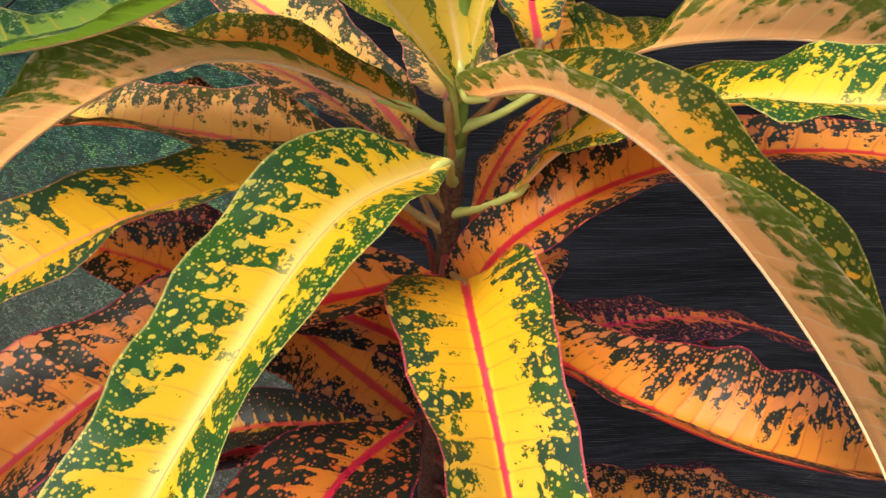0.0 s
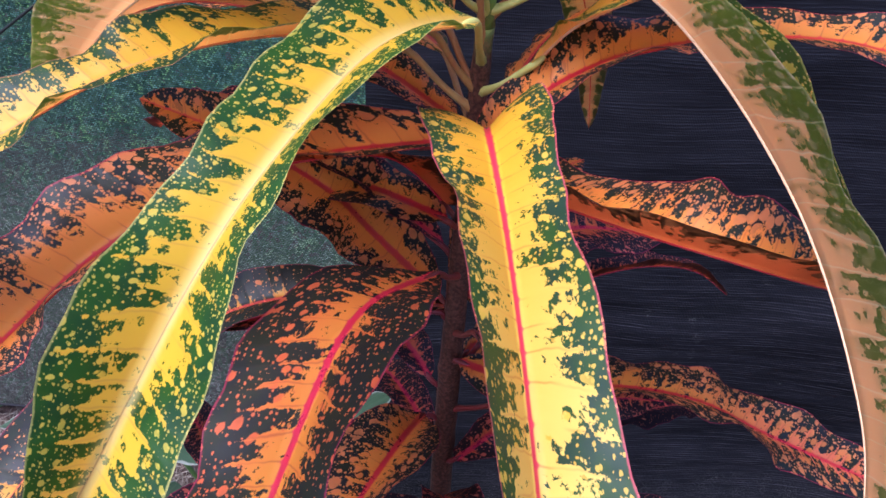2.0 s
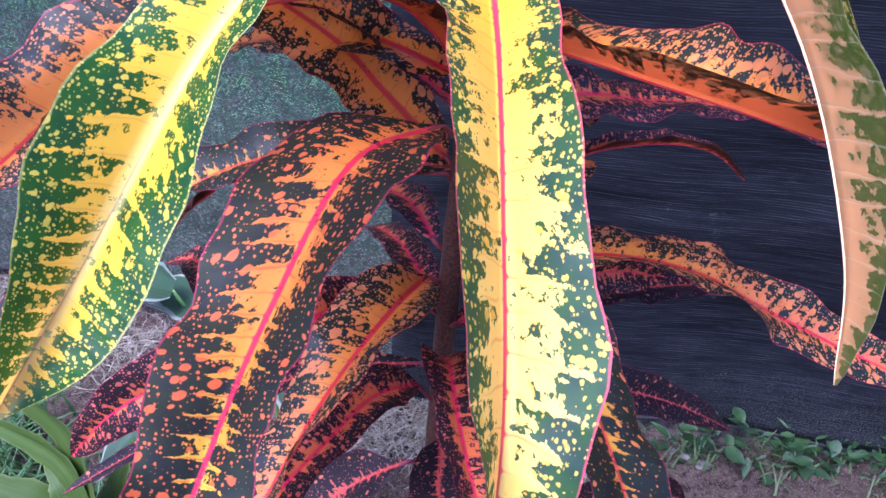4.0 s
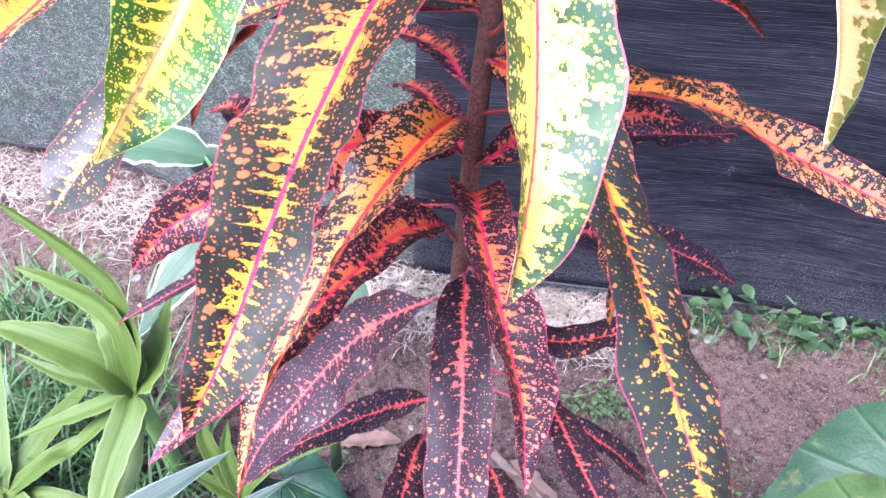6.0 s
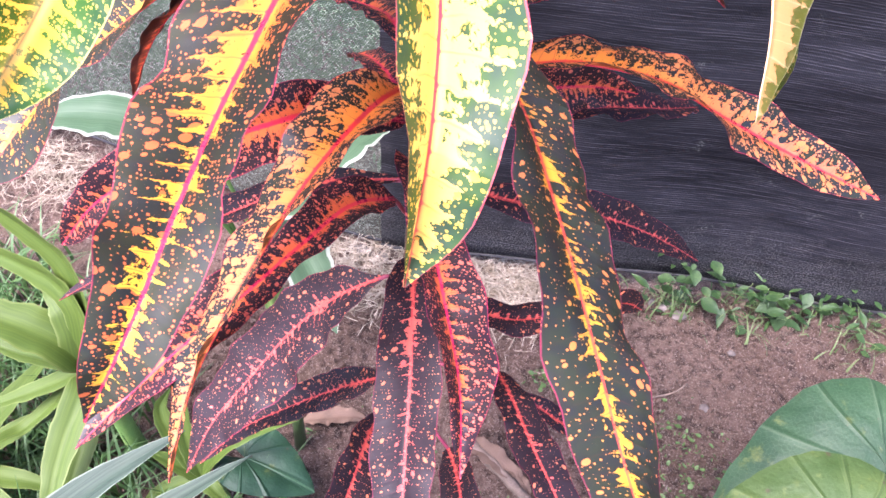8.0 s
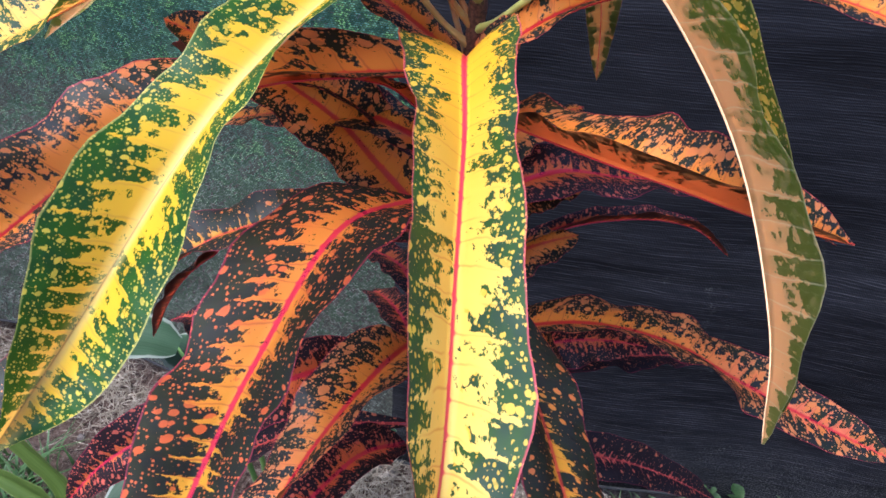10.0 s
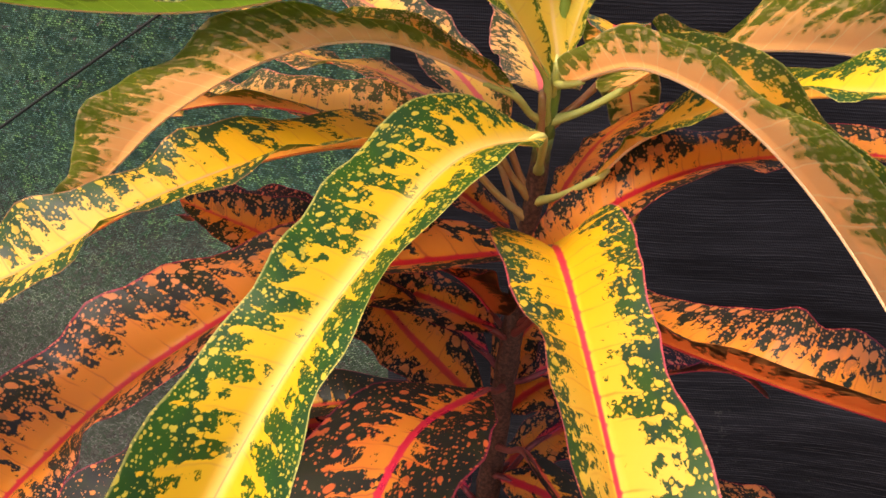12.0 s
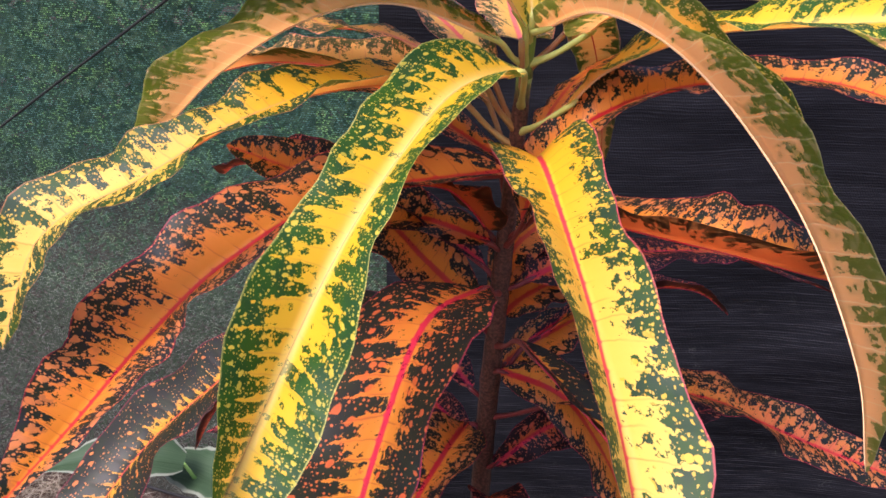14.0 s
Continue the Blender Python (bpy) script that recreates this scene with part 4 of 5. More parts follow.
def tarp_material():
    """Black woven plastic: thin level threads painted pale where they catch the light, wavy and broken, lighter below
    as if better lit, with dust specks and scuffs near the foot.
    """
    n = Nodes("black_weave")
    sep = n.node("ShaderNodeSeparateXYZ")
    n.put(sep.inputs[0], n.place())
    x, z = sep.outputs[0], sep.outputs[2]
    wob = n.noise(n.vec(n.m("MULTIPLY", x, 4.0), n.m("MULTIPLY", z, 18.0)), 1.0, 3.0)
    zz = n.m("ADD", z, n.m("MULTIPLY", wob, 0.022))
    thread = n.m("ABSOLUTE", n.m("SUBTRACT", n.m("FRACT", n.m("MULTIPLY", zz, 235.0)), 0.5))
    cross = n.m("ABSOLUTE", n.m("SUBTRACT", n.m("FRACT", n.m("MULTIPLY", x, 420.0)), 0.5))
    streak = n.noise(n.vec(n.m("MULTIPLY", x, 9.0), n.m("MULTIPLY", zz, 150.0)), 1.0, 4.0, 0.72)
    band = n.noise(n.vec(n.m("MULTIPLY", x, 3.0), n.m("MULTIPLY", zz, 22.0)), 1.0, 3.0, 0.6)
    mottle = n.noise(n.vec(x, z), 26.0, 5.0, 0.7)
    speck = n.noise(n.vec(x, z), 330.0, 2.0)
    low = n.step(n.m("ADD", z, n.m("MULTIPLY", mottle, -0.3)), 0.08, -0.12)
    base = n.mix(n.step(band, 0.3, 0.7), (0.003, 0.0032, 0.0045), (0.010, 0.0105, 0.0135))
    # brightness put into the colour: threads dim high up, lighter towards the foot
    pale = n.mix(n.step(n.m("ADD", z, n.m("MULTIPLY", mottle, 0.3)), 1.15, 0.4), (0.030, 0.032, 0.039), (0.072, 0.070, 0.077))
    c = n.mix(n.m("MULTIPLY", n.m("MULTIPLY", n.step(thread, 0.30, 0.48), n.step(streak, 0.38, 0.66)), n.m("ADD", 0.55, n.m("MULTIPLY", band, 0.6))), base, pale)
    c = n.mix(n.m("MULTIPLY", n.m("MULTIPLY", low, n.step(speck, 0.5, 0.62)), 0.3), c, (0.24, 0.24, 0.22))
    scuff = n.noise(n.vec(x, z), 9.0, 5.0, 0.75)
    c = n.mix(n.m("MULTIPLY", n.m("MULTIPLY", n.step(scuff, 0.60, 0.72), n.step(speck, 0.47, 0.6)), n.m("MULTIPLY", n.step(z, 0.75, 0.35), 0.5)), c, (0.24, 0.26, 0.22))
    n.bump(n.m("ADD", n.m("ADD", n.m("MULTIPLY", thread, 0.5), n.m("MULTIPLY", cross, 0.3)), streak), 0.4, 0.003)
    return n.finish(c, 0.6, spec=0.16)


def net_material():
    """Dark shade netting: threads with small holes between them that let the green behind show. The brighter light low
    down and the glints on the stitches are put into the thread colour.
    """
    n = Nodes("shade_netting")
    sep = n.node("ShaderNodeSeparateXYZ")
    n.put(sep.inputs[0], n.place())
    x, z = sep.outputs[0], sep.outputs[2]
    wob = n.noise(n.vec(x, z), 40.0, 2.0)
    row = n.m("ADD", n.m("MULTIPLY", z, 310.0), n.m("MULTIPLY", wob, 1.6))
    rank = n.m("FLOOR", row)
    col = n.m("ADD", n.m("ADD", n.m("MULTIPLY", x, 230.0), n.m("MULTIPLY", wob, 1.2)), n.m("MULTIPLY", rank, 0.5))
    fz = n.m("ABSOLUTE", n.m("SUBTRACT", n.m("FRACT", row), 0.5))
    fx = n.m("ABSOLUTE", n.m("SUBTRACT", n.m("FRACT", col), 0.5))
    lot = n.node("ShaderNodeTexWhiteNoise", noise_dimensions="2D")
    n.put(lot.inputs["Vector"], n.vec(n.m("FLOOR", col), rank))
    stitch = n.m("MULTIPLY", n.step(fz, 0.36, 0.22), n.step(fx, 0.46, 0.32))
    var = n.noise(n.vec(x, z), 30.0, 3.0, 0.7)
    # painted light: threads go from dark green above to light grey below
    lightened = n.step(n.m("ADD", z, n.m("MULTIPLY", var, 0.3)), 1.05, 0.55)
    # painted glints: stitches picked by chance get a brighter colour
    bright = n.m("MULTIPLY", n.step(lot.outputs["Value"], 0.25, 1.0), n.step(var, 0.25, 0.65))
    thread = n.mix(bright, n.mix(lightened, (0.010, 0.045, 0.032), (0.06, 0.066, 0.052)), n.mix(lightened, n.mix(n.step(var, 0.46, 0.6), (0.10, 0.24, 0.20), (0.13, 0.29, 0.09)), (0.26, 0.28, 0.23)))
    c = n.mix(stitch, (0.003, 0.012, 0.010), thread)
    hole = n.m("SUBTRACT", 1.0, stitch)
    n.finish(c, 0.6, spec=0.3)
    clear = n.node("ShaderNodeBsdfTransparent")
    blend = n.node("ShaderNodeMixShader")
    n.put(blend.inputs[0], n.m("MULTIPLY", hole, 0.45))
    n.tree.links.new(n.out.outputs[0], blend.inputs[1])
    n.tree.links.new(clear.outputs[0], blend.inputs[2])
    n.tree.links.new(blend.outputs[0], n.tree.nodes["Material Output"].inputs[0])
    return n.mat


def screen(name, label, x0, x1, foot, material, sag, back, seed, layers):
    """A hung cloth: the panel and the rolled hem along its foot."""
    whole = tagged(new(name), label, "fence")
    me = sheet("panel", x0, x1, foot, 1.34, [material], sag, back, seed=seed, layers=layers)
    part("panel", me, whole)
    low = np.array([me.vertices[i].co[:] for i in range(90)])
    part("hem", mesh_of("hem", *tube(low + np.array([0, -0.002, 0.004]), 0.0035, 6, 1.0), [HEM]), whole, "dusty rolled hem along the lower edge")
    return whole


HEM = plain("hem", (0.006, 0.006, 0.007), (0.022, 0.022, 0.022), 60.0, 0.8)
screen("black_tarp", "black woven plastic sheet hung as a fence, painted lighter and dust-specked below", -0.16, 2.6, lambda x: 0.025 + 0.012 * math.sin(x * 4.0), tarp_material(), 0.02, -0.006, 1, (0.0, 0.0015))
screen("shade_net", "dark green shade netting hung beside the black sheet", -2.6, -0.10, lambda x: 0.04 + 0.02 * math.sin(x * 6.0), net_material(), 0.015, 0.004, 8, (0.0,))

ROPE = plain("rope", (0.008, 0.01, 0.008), (0.025, 0.028, 0.022), 90.0, 0.8, bump=0.6)
rope_line = glide([(-1.0, screen_line(-1.0) - 0.014, 0.74), (-0.74, screen_line(-0.74) - 0.016, 0.915), (-0.46, screen_line(-0.46) - 0.014, 1.10), (-0.2, screen_line(-0.2) - 0.016, 1.285), (-0.12, screen_line(-0.12) - 0.01, 1.335)], 40)
tagged(new("rope", mesh_of("rope", *tube(rope_line, 0.0022, 8), [ROPE])), "thin dark cord stretched slanting across the netting", "rope")

# greenery beyond the netting, seen through its holes
LEAFAGE = plain("far_leafage", (0.015, 0.06, 0.022), (0.075, 0.17, 0.06), 14.0, 0.6, spread=0.6, thin=0.3)


def far_bushes():
    rnd = random.Random(4)
    verts, faces = [], []
    # a loose front, rank growth low down, and a dense back
    for count, ys, zs, sizes in ((26000, (1.8, 2.7), (0.2, 2.5), (0.010, 0.030)), (16000, (1.2, 1.9), (0.0, 0.28), (0.010, 0.028)), (24000, (2.7, 3.0), (0.0, 2.9), (0.03, 0.06))):
        for _ in range(count):
            x, y, z = rnd.uniform(-4.2, -0.1), rnd.uniform(*ys), rnd.uniform(*zs)
            size, a, tilt = rnd.uniform(*sizes), rnd.uniform(0, 6.28), rnd.uniform(-0.9, 0.9)
            d = np.array([math.cos(a), 0.5 * math.sin(a), math.sin(a) * 0.8])
            w = np.array([-math.sin(a) * 0.4, tilt * 0.5, math.cos(a) * 0.5])
            k, c = len(verts), np.array([x, y, z])
            for q in (c - d * size, c + w * size * 0.6, c + d * size, c - w * size * 0.6):
                verts.append(q)
            faces.append((k, k + 1, k + 2, k + 3))
    return tagged(new("bushes", mesh_of("bushes", verts, faces, [LEAFAGE])), "green bushes and weeds growing behind the netting", "bush", kind="stuff")


far_bushes()


# ---------------------------------------------------------------- the plants around
def strap(u):
    return np.clip(u / 0.12, 0.45, 1) * np.clip((1 - u) / 0.55, 0, 1) ** 0.75


def ray_tip(u):
    return np.clip((1 - u) / 0.35, 0, 1) ** 0.8 * np.clip(0.6 + u * 3, 0, 1)


def striped_leaf(name, body, body2, edge, rough=0.45, thin=0.2, edge_at=0.82):
    """A green strap leaf with lengthwise fibres and a paler margin."""
    n = Nodes(name)
    x, y, u, d = blade_inputs(n)
    seed = n.m("MULTIPLY", n.chance(), 31.0)
    fibre = n.noise(n.vec(n.m("MULTIPLY", x, 6.0), n.m("MULTIPLY", y, 420.0), seed), 1.0, 2.0)
    cloud = n.noise(n.vec(x, y, seed), 22.0, 3.0)
    streak = n.step(fibre, 0.35, 0.65)
    c = n.mix(n.m("ADD", n.m("MULTIPLY", streak, 0.55), n.m("MULTIPLY", cloud, 0.45)), body, body2)
    wob = n.noise(n.vec(n.m("MULTIPLY", x, 14.0), 0.0, seed), 1.0, 2.0)
    c = n.mix(n.m("MULTIPLY", n.step(n.m("ADD", d, n.m("MULTIPLY", wob, 0.2)), edge_at + 0.08, edge_at + 0.16), 0.85), c, edge)
    n.bump(fibre, 0.3, 0.001)
    n.finish(c, rough, spec=0.25)
    n.thin(c, thin)
    return n.mat


STRAP = striped_leaf("strap_leaf", (0.036, 0.068, 0.009), (0.064, 0.102, 0.014), (0.10, 0.135, 0.035), 0.6, edge_at=0.90)
SWORD = striped_leaf("sword_leaf", (0.010, 0.022, 0.013), (0.034, 0.056, 0.036), (0.12, 0.15, 0.11), 0.65, 0.05, 0.9)
BROAD = striped_leaf("broad_leaf", (0.035, 0.075, 0.035), (0.06, 0.105, 0.055), (0.30, 0.33, 0.26), 0.5, 0.25, 0.84)


def arched(foot, heading, rise, length, sag):
    """Places along a leaf that rises from its foot and bends over."""
    c, s = math.cos(heading), math.sin(heading)
    out = []
    for k in range(6):
        u = k / 5
        r = length * (u * math.cos(rise) + 0.12 * u * u)
        z = length * (math.sin(rise) * u - sag * u * u)
        out.append((foot[0] + c * r, foot[1] + s * r, foot[2] + z))
    return out


def rosette(name, label, category, at, count, length, width, material, seed, rise=(0.2, 1.3), sag=(0.25, 0.6), shape=strap, heads=(0.0, 6.283), fold=18, piece="leaf"):
    """A clump of strap leaves out of one crown."""
    rnd = random.Random(seed)
    plant = tagged(new(name), label, category)
    foot = Vector((at[0], at[1], ground_height(at[0], at[1])))
    core = tube([(foot.x, foot.y, foot.z - 0.02), (foot.x, foot.y, at[2] * 0.6), (foot.x, foot.y, at[2])], [0.02, 0.017, 0.008], 10)
    part("crown", mesh_of("crown", *core, [material]), plant)
    for k in range(count):
        a = heads[0] + (heads[1] - heads[0]) * (k + rnd.uniform(-0.35, 0.35)) / count
        keys = arched((foot.x, foot.y, at[2] - 0.03 + 0.03 * k / count), a, rnd.uniform(*rise), length * rnd.uniform(0.7, 1.12), rnd.uniform(*sag))
        me, *_ = blade_mesh(piece, keys, width * rnd.uniform(0.8, 1.15), fold, [rnd.uniform(-15, 15), 0, rnd.uniform(-25, 25)], [material, material], 0.05, shape, 16, 7, seed=seed * 50 + k)
        part(piece, me, plant)
    return plant


def strap_clump(name, label, category, crown, leaves, material, seed):
    """A short-stemmed plant whose strap leaves each follow a line of their own."""
    rnd = random.Random(seed)
    plant = tagged(new(name), label, category)
    foot = (crown[0] + 0.01, crown[1] + 0.02, ground_height(crown[0], crown[1]) - 0.02)
    core = tube(glide([foot, ((foot[0] + crown[0]) / 2 + 0.004, (foot[1] + crown[1]) / 2, crown[2] * 0.5), crown], 10), np.linspace(0.016, 0.011, 10), 10)
    part("stem", mesh_of("stem", *core, [STALK]), plant)
    for k, (keys, width) in enumerate(leaves):
        line = glide([crown, *keys[1:]], 6)
        me, *_ = blade_mesh("leaf", line, width, 16, [rnd.uniform(-12, 12), 0, rnd.uniform(-20, 20)], [material, material], 0.05, strap, 22, 9, seed=seed * 50 + k)
        part("leaf", me, plant)
    return plant


STALK = plain("green_stalk", (0.10, 0.22, 0.05), (0.20, 0.32, 0.08), 30.0, 0.5)
strap_clump("dracaena", "green strap-leaved plant with broad arching leaves", "plant", (-0.472, 0.42, 0.287), [
    ([(-0.469, 0.420, 0.290), (-0.502, 0.422, 0.337), (-0.552, 0.425, 0.361), (-0.610, 0.427, 0.379), (-0.665, 0.430, 0.383)], 0.036),
    ([(-0.467, 0.420, 0.298), (-0.458, 0.446, 0.394), (-0.479, 0.472, 0.452), (-0.539, 0.498, 0.480), (-0.613, 0.524, 0.502), (-0.672, 0.550, 0.505)], 0.030),
    ([(-0.467, 0.420, 0.298), (-0.471, 0.448, 0.401), (-0.526, 0.475, 0.415), (-0.597, 0.503, 0.408), (-0.673, 0.530, 0.394)], 0.024),
    ([(-0.445, 0.420, 0.289), (-0.433, 0.453, 0.340), (-0.428, 0.487, 0.376), (-0.427, 0.520, 0.398)], 0.034),
    ([(-0.467, 0.420, 0.305), (-0.481, 0.447, 0.364), (-0.510, 0.473, 0.387), (-0.559, 0.500, 0.383)], 0.028),
    ([(-0.459, 0.420, 0.283), (-0.461, 0.365, 0.282), (-0.470, 0.310, 0.252), (-0.464, 0.255, 0.230), (-0.443, 0.200, 0.253)], 0.024),
    ([(-0.476, 0.420, 0.282), (-0.533, 0.400, 0.255), (-0.589, 0.380, 0.235), (-0.647, 0.360, 0.211)], 0.016),
    ([(-0.486, 0.420, 0.273), (-0.551, 0.370, 0.207), (-0.582, 0.320, 0.220), (-0.604, 0.270, 0.225)], 0.014),
    ([(-0.461, 0.420, 0.243), (-0.469, 0.360, 0.214), (-0.467, 0.300, 0.192), (-0.463, 0.240, 0.177)], 0.022),
    ([(-0.472, 0.420, 0.297), (-0.550, 0.433, 0.274), (-0.611, 0.447, 0.264), (-0.672, 0.460, 0.281)], 0.014),
], STRAP, 3)
strap_clump("dracaena", "small green strap-leaved plant with pale leaf margins", "plant", (-0.322, 0.37, 0.11), [
    ([(-0.323, 0.370, 0.116), (-0.285, 0.390, 0.172), (-0.236, 0.410, 0.200), (-0.180, 0.430, 0.213)], 0.014),
    ([(-0.326, 0.370, 0.119), (-0.361, 0.370, 0.144), (-0.397, 0.370, 0.176)], 0.014),
    ([(-0.327, 0.370, 0.110), (-0.300, 0.355, 0.110), (-0.268, 0.340, 0.088)], 0.014),
    ([(-0.323, 0.370, 0.120), (-0.347, 0.400, 0.179), (-0.347, 0.430, 0.225)], 0.014),
    ([(-0.327, 0.370, 0.110), (-0.382, 0.350, 0.086), (-0.417, 0.330, 0.058)], 0.014),
    ([(-0.325, 0.370, 0.119), (-0.381, 0.410, 0.202), (-0.378, 0.450, 0.218)], 0.014),
], STRAP, 5)
rosette("dracaena", "low green strap-leaved plant with pale leaf margins", "plant", (-0.68, 0.32, 0.12), 10, 0.30, 0.022, STRAP, 9)


def sword(keys, width):
    me, line, n, b = blade_mesh("blade", keys, width, 14, [0, 0, 0], [SWORD, SWORD], 0.0, ray_tip, 22, 7, thick=0.002, seed=2)
    return me


yucca = tagged(new("yucca"), "stiff grey-green sword leaves of a yucca", "plant")
part("crown", mesh_of("crown", *tube([(-0.62, 0.0, -0.02), (-0.62, 0.0, 0.1), (-0.61, 0.01, 0.2)], [0.03, 0.028, 0.02], 10), [SWORD]), yucca)
part("blade", sword([(-0.61, 0.02, 0.18), (-0.53, 0.10, 0.25), (-0.43, 0.185, 0.30), (-0.36, 0.245, 0.335), (-0.28, 0.31, 0.36)], 0.024), yucca)
part("blade", sword([(-0.60, 0.0, 0.17), (-0.48, 0.08, 0.23), (-0.37, 0.17, 0.28), (-0.28, 0.24, 0.31), (-0.20, 0.305, 0.33)], 0.019), yucca)


def taro_material(name, body, body2, vein, joint=0.09):
    n = Nodes(name)
    x, y, u, d = blade_inputs(n)
    seed = n.m("MULTIPLY", n.chance(), 31.0)
    cloud = n.noise(n.vec(x, y, seed), 14.0, 4.0)
    fine = n.noise(n.vec(x, y, seed), 240.0, 2.0)
    ahead = n.m("SUBTRACT", x, joint)
    turn = n.m("ADD", n.m("ARCTAN2", n.m("ABSOLUTE", y), ahead), n.m("MULTIPLY", n.m("ABSOLUTE", y), -1.6))
    line = n.m("ABSOLUTE", n.m("SUBTRACT", n.m("FRACT", n.m("ADD", n.m("MULTIPLY", turn, 1.9), 0.5)), 0.5))
    line = n.m("ADD", line, n.m("MULTIPLY", fine, 0.01))
    c = n.mix(n.step(cloud, 0.3, 0.7), body, body2)
    stain = n.noise(n.vec(x, y, n.m("ADD", seed, 5.0)), 30.0, 4.0, 0.65)
    c = n.mix(n.m("MULTIPLY", n.step(stain, 0.58, 0.75), 0.5), c, (0.16, 0.17, 0.04))
    net = n.cells(n.vec(x, y), 150.0, "DISTANCE_TO_EDGE")
    c = n.mix(n.m("MULTIPLY", n.step(net, 0.08, 0.0), 0.22), c, vein)
    hole = n.spots(n.vec(n.m("ADD", x, seed), y), 22.0, 0.12, 0.4)
    c = n.mix(n.m("MULTIPLY", hole, 0.8), c, (0.05, 0.035, 0.02))
    c = n.mix(n.m("MULTIPLY", n.step(line, 0.04, 0.0), 0.45), c, vein)
    c = n.mix(n.m("MULTIPLY", n.step(n.m("ABSOLUTE", y), 0.0028, 0.001), 0.8), c, vein)
    n.bump(n.m("ADD", n.step(line, 0.0, 0.12), n.m("ADD", n.m("MULTIPLY", fine, 0.2), n.m("MULTIPLY", n.noise(n.vec(x, y, seed), 45.0, 2.0), 1.2))), 0.6, 0.004)
    n.finish(c, n.m("ADD", 0.42, n.m("MULTIPLY", cloud, 0.25)), spec=0.3)
    n.thin(c, 0.15)
    return n.mat


TARO = taro_material("taro_leaf", (0.011, 0.038, 0.014), (0.022, 0.056, 0.022), (0.085, 0.125, 0.07))
TARO_PALE = taro_material("taro_leaf_pale", (0.027, 0.056, 0.012), (0.046, 0.077, 0.017), (0.085, 0.12, 0.04), 0.08)
TARO_DARK = taro_material("taro_leaf_dark", (0.007, 0.028, 0.013), (0.014, 0.045, 0.02), (0.035, 0.08, 0.04), 0.033)


def heart(u):
    return np.clip(np.sin(np.pi * np.clip(u * 0.97 + 0.03, 0, 1) ** 0.62), 0, 1) ** 0.75


def taro_leaf(plant, joint, heading, pitch, length, width, material, seed, roll=0.0):
    """A heart-shaped blade: the stalk meets it a little way in from the two lobes."""
    c, s = math.cos(heading), math.sin(heading)
    keys = []
    for k in range(6):
        u = k / 5 - 0.27
        keys.append((joint[0] + c * length * u * math.cos(pitch), joint[1] + s * length * u * math.cos(pitch), joint[2] + length * (u * math.sin(pitch) - 0.35 * u * u)))
    me, *_ = blade_mesh("leaf", keys, width, 8, [roll, roll, roll], [material, material], 0.025, heart, 26, 21, seed=seed, bow=0.10, uneven=0.006)
    # cut the notch between the lobes
    co = np.empty(len(me.vertices) * 3, np.float32)
    me.vertices.foreach_get("co", co)
    co = co.reshape(-1, 3)
    rows, cols = 26, 21
    ahead = np.array([c * math.cos(pitch), s * math.cos(pitch), math.sin(pitch)])
    for half in (0, rows * cols):
        for i in range(rows):
            for j in range(cols):
                u, v = i / (rows - 1), abs(j / (cols - 1) * 2 - 1)
                if u < 0.27:
                    co[half + i * cols + j] += ahead * length * (0.27 - u) * max(0.0, 1 - v * 1.9) * 0.95
    me.vertices.foreach_set("co", co.ravel())
    me.update()
    return part("leaf", me, plant)


def taro(label, leaves, foot, material, seed):
    plant = tagged(new("taro"), label, "plant")
    for k, (joint, heading, pitch, length, width, roll) in enumerate(leaves):
        taro_leaf(plant, joint, heading, pitch, length, width, material[k % len(material)], seed + k, roll)
        base = (foot[0] + 0.02 * k, foot[1] + 0.015 * k, -0.02)
        mid = ((base[0] * 0.6 + joint[0] * 0.4), (base[1] * 0.6 + joint[1] * 0.4), joint[2] * 0.6)
        part("stalk", mesh_of("stalk", *tube(glide([base, mid, (joint[0], joint[1], joint[2] - 0.004)], 16), np.linspace(0.009, 0.004, 16), 8), [STALK]), plant)
    return plant


taro("big heart-shaped green elephant-ear leaves beside the path", [((0.635, 0.43, 0.275), radians(200), radians(-12), 0.36, 0.155, 0), ((0.52, 0.28, 0.36), radians(195), radians(-10), 0.32, 0.12, 0)], (0.68, 0.36), (TARO, TARO_PALE), 70)
taro("small dark heart-shaped taro leaf close to the soil", [((-0.262, 0.405, 0.125), radians(-10), radians(-8), 0.15, 0.058, 0), ((-0.20, 0.33, 0.07), radians(300), radians(-15), 0.09, 0.04, 0)], (-0.235, 0.43), (TARO_DARK,), 80)


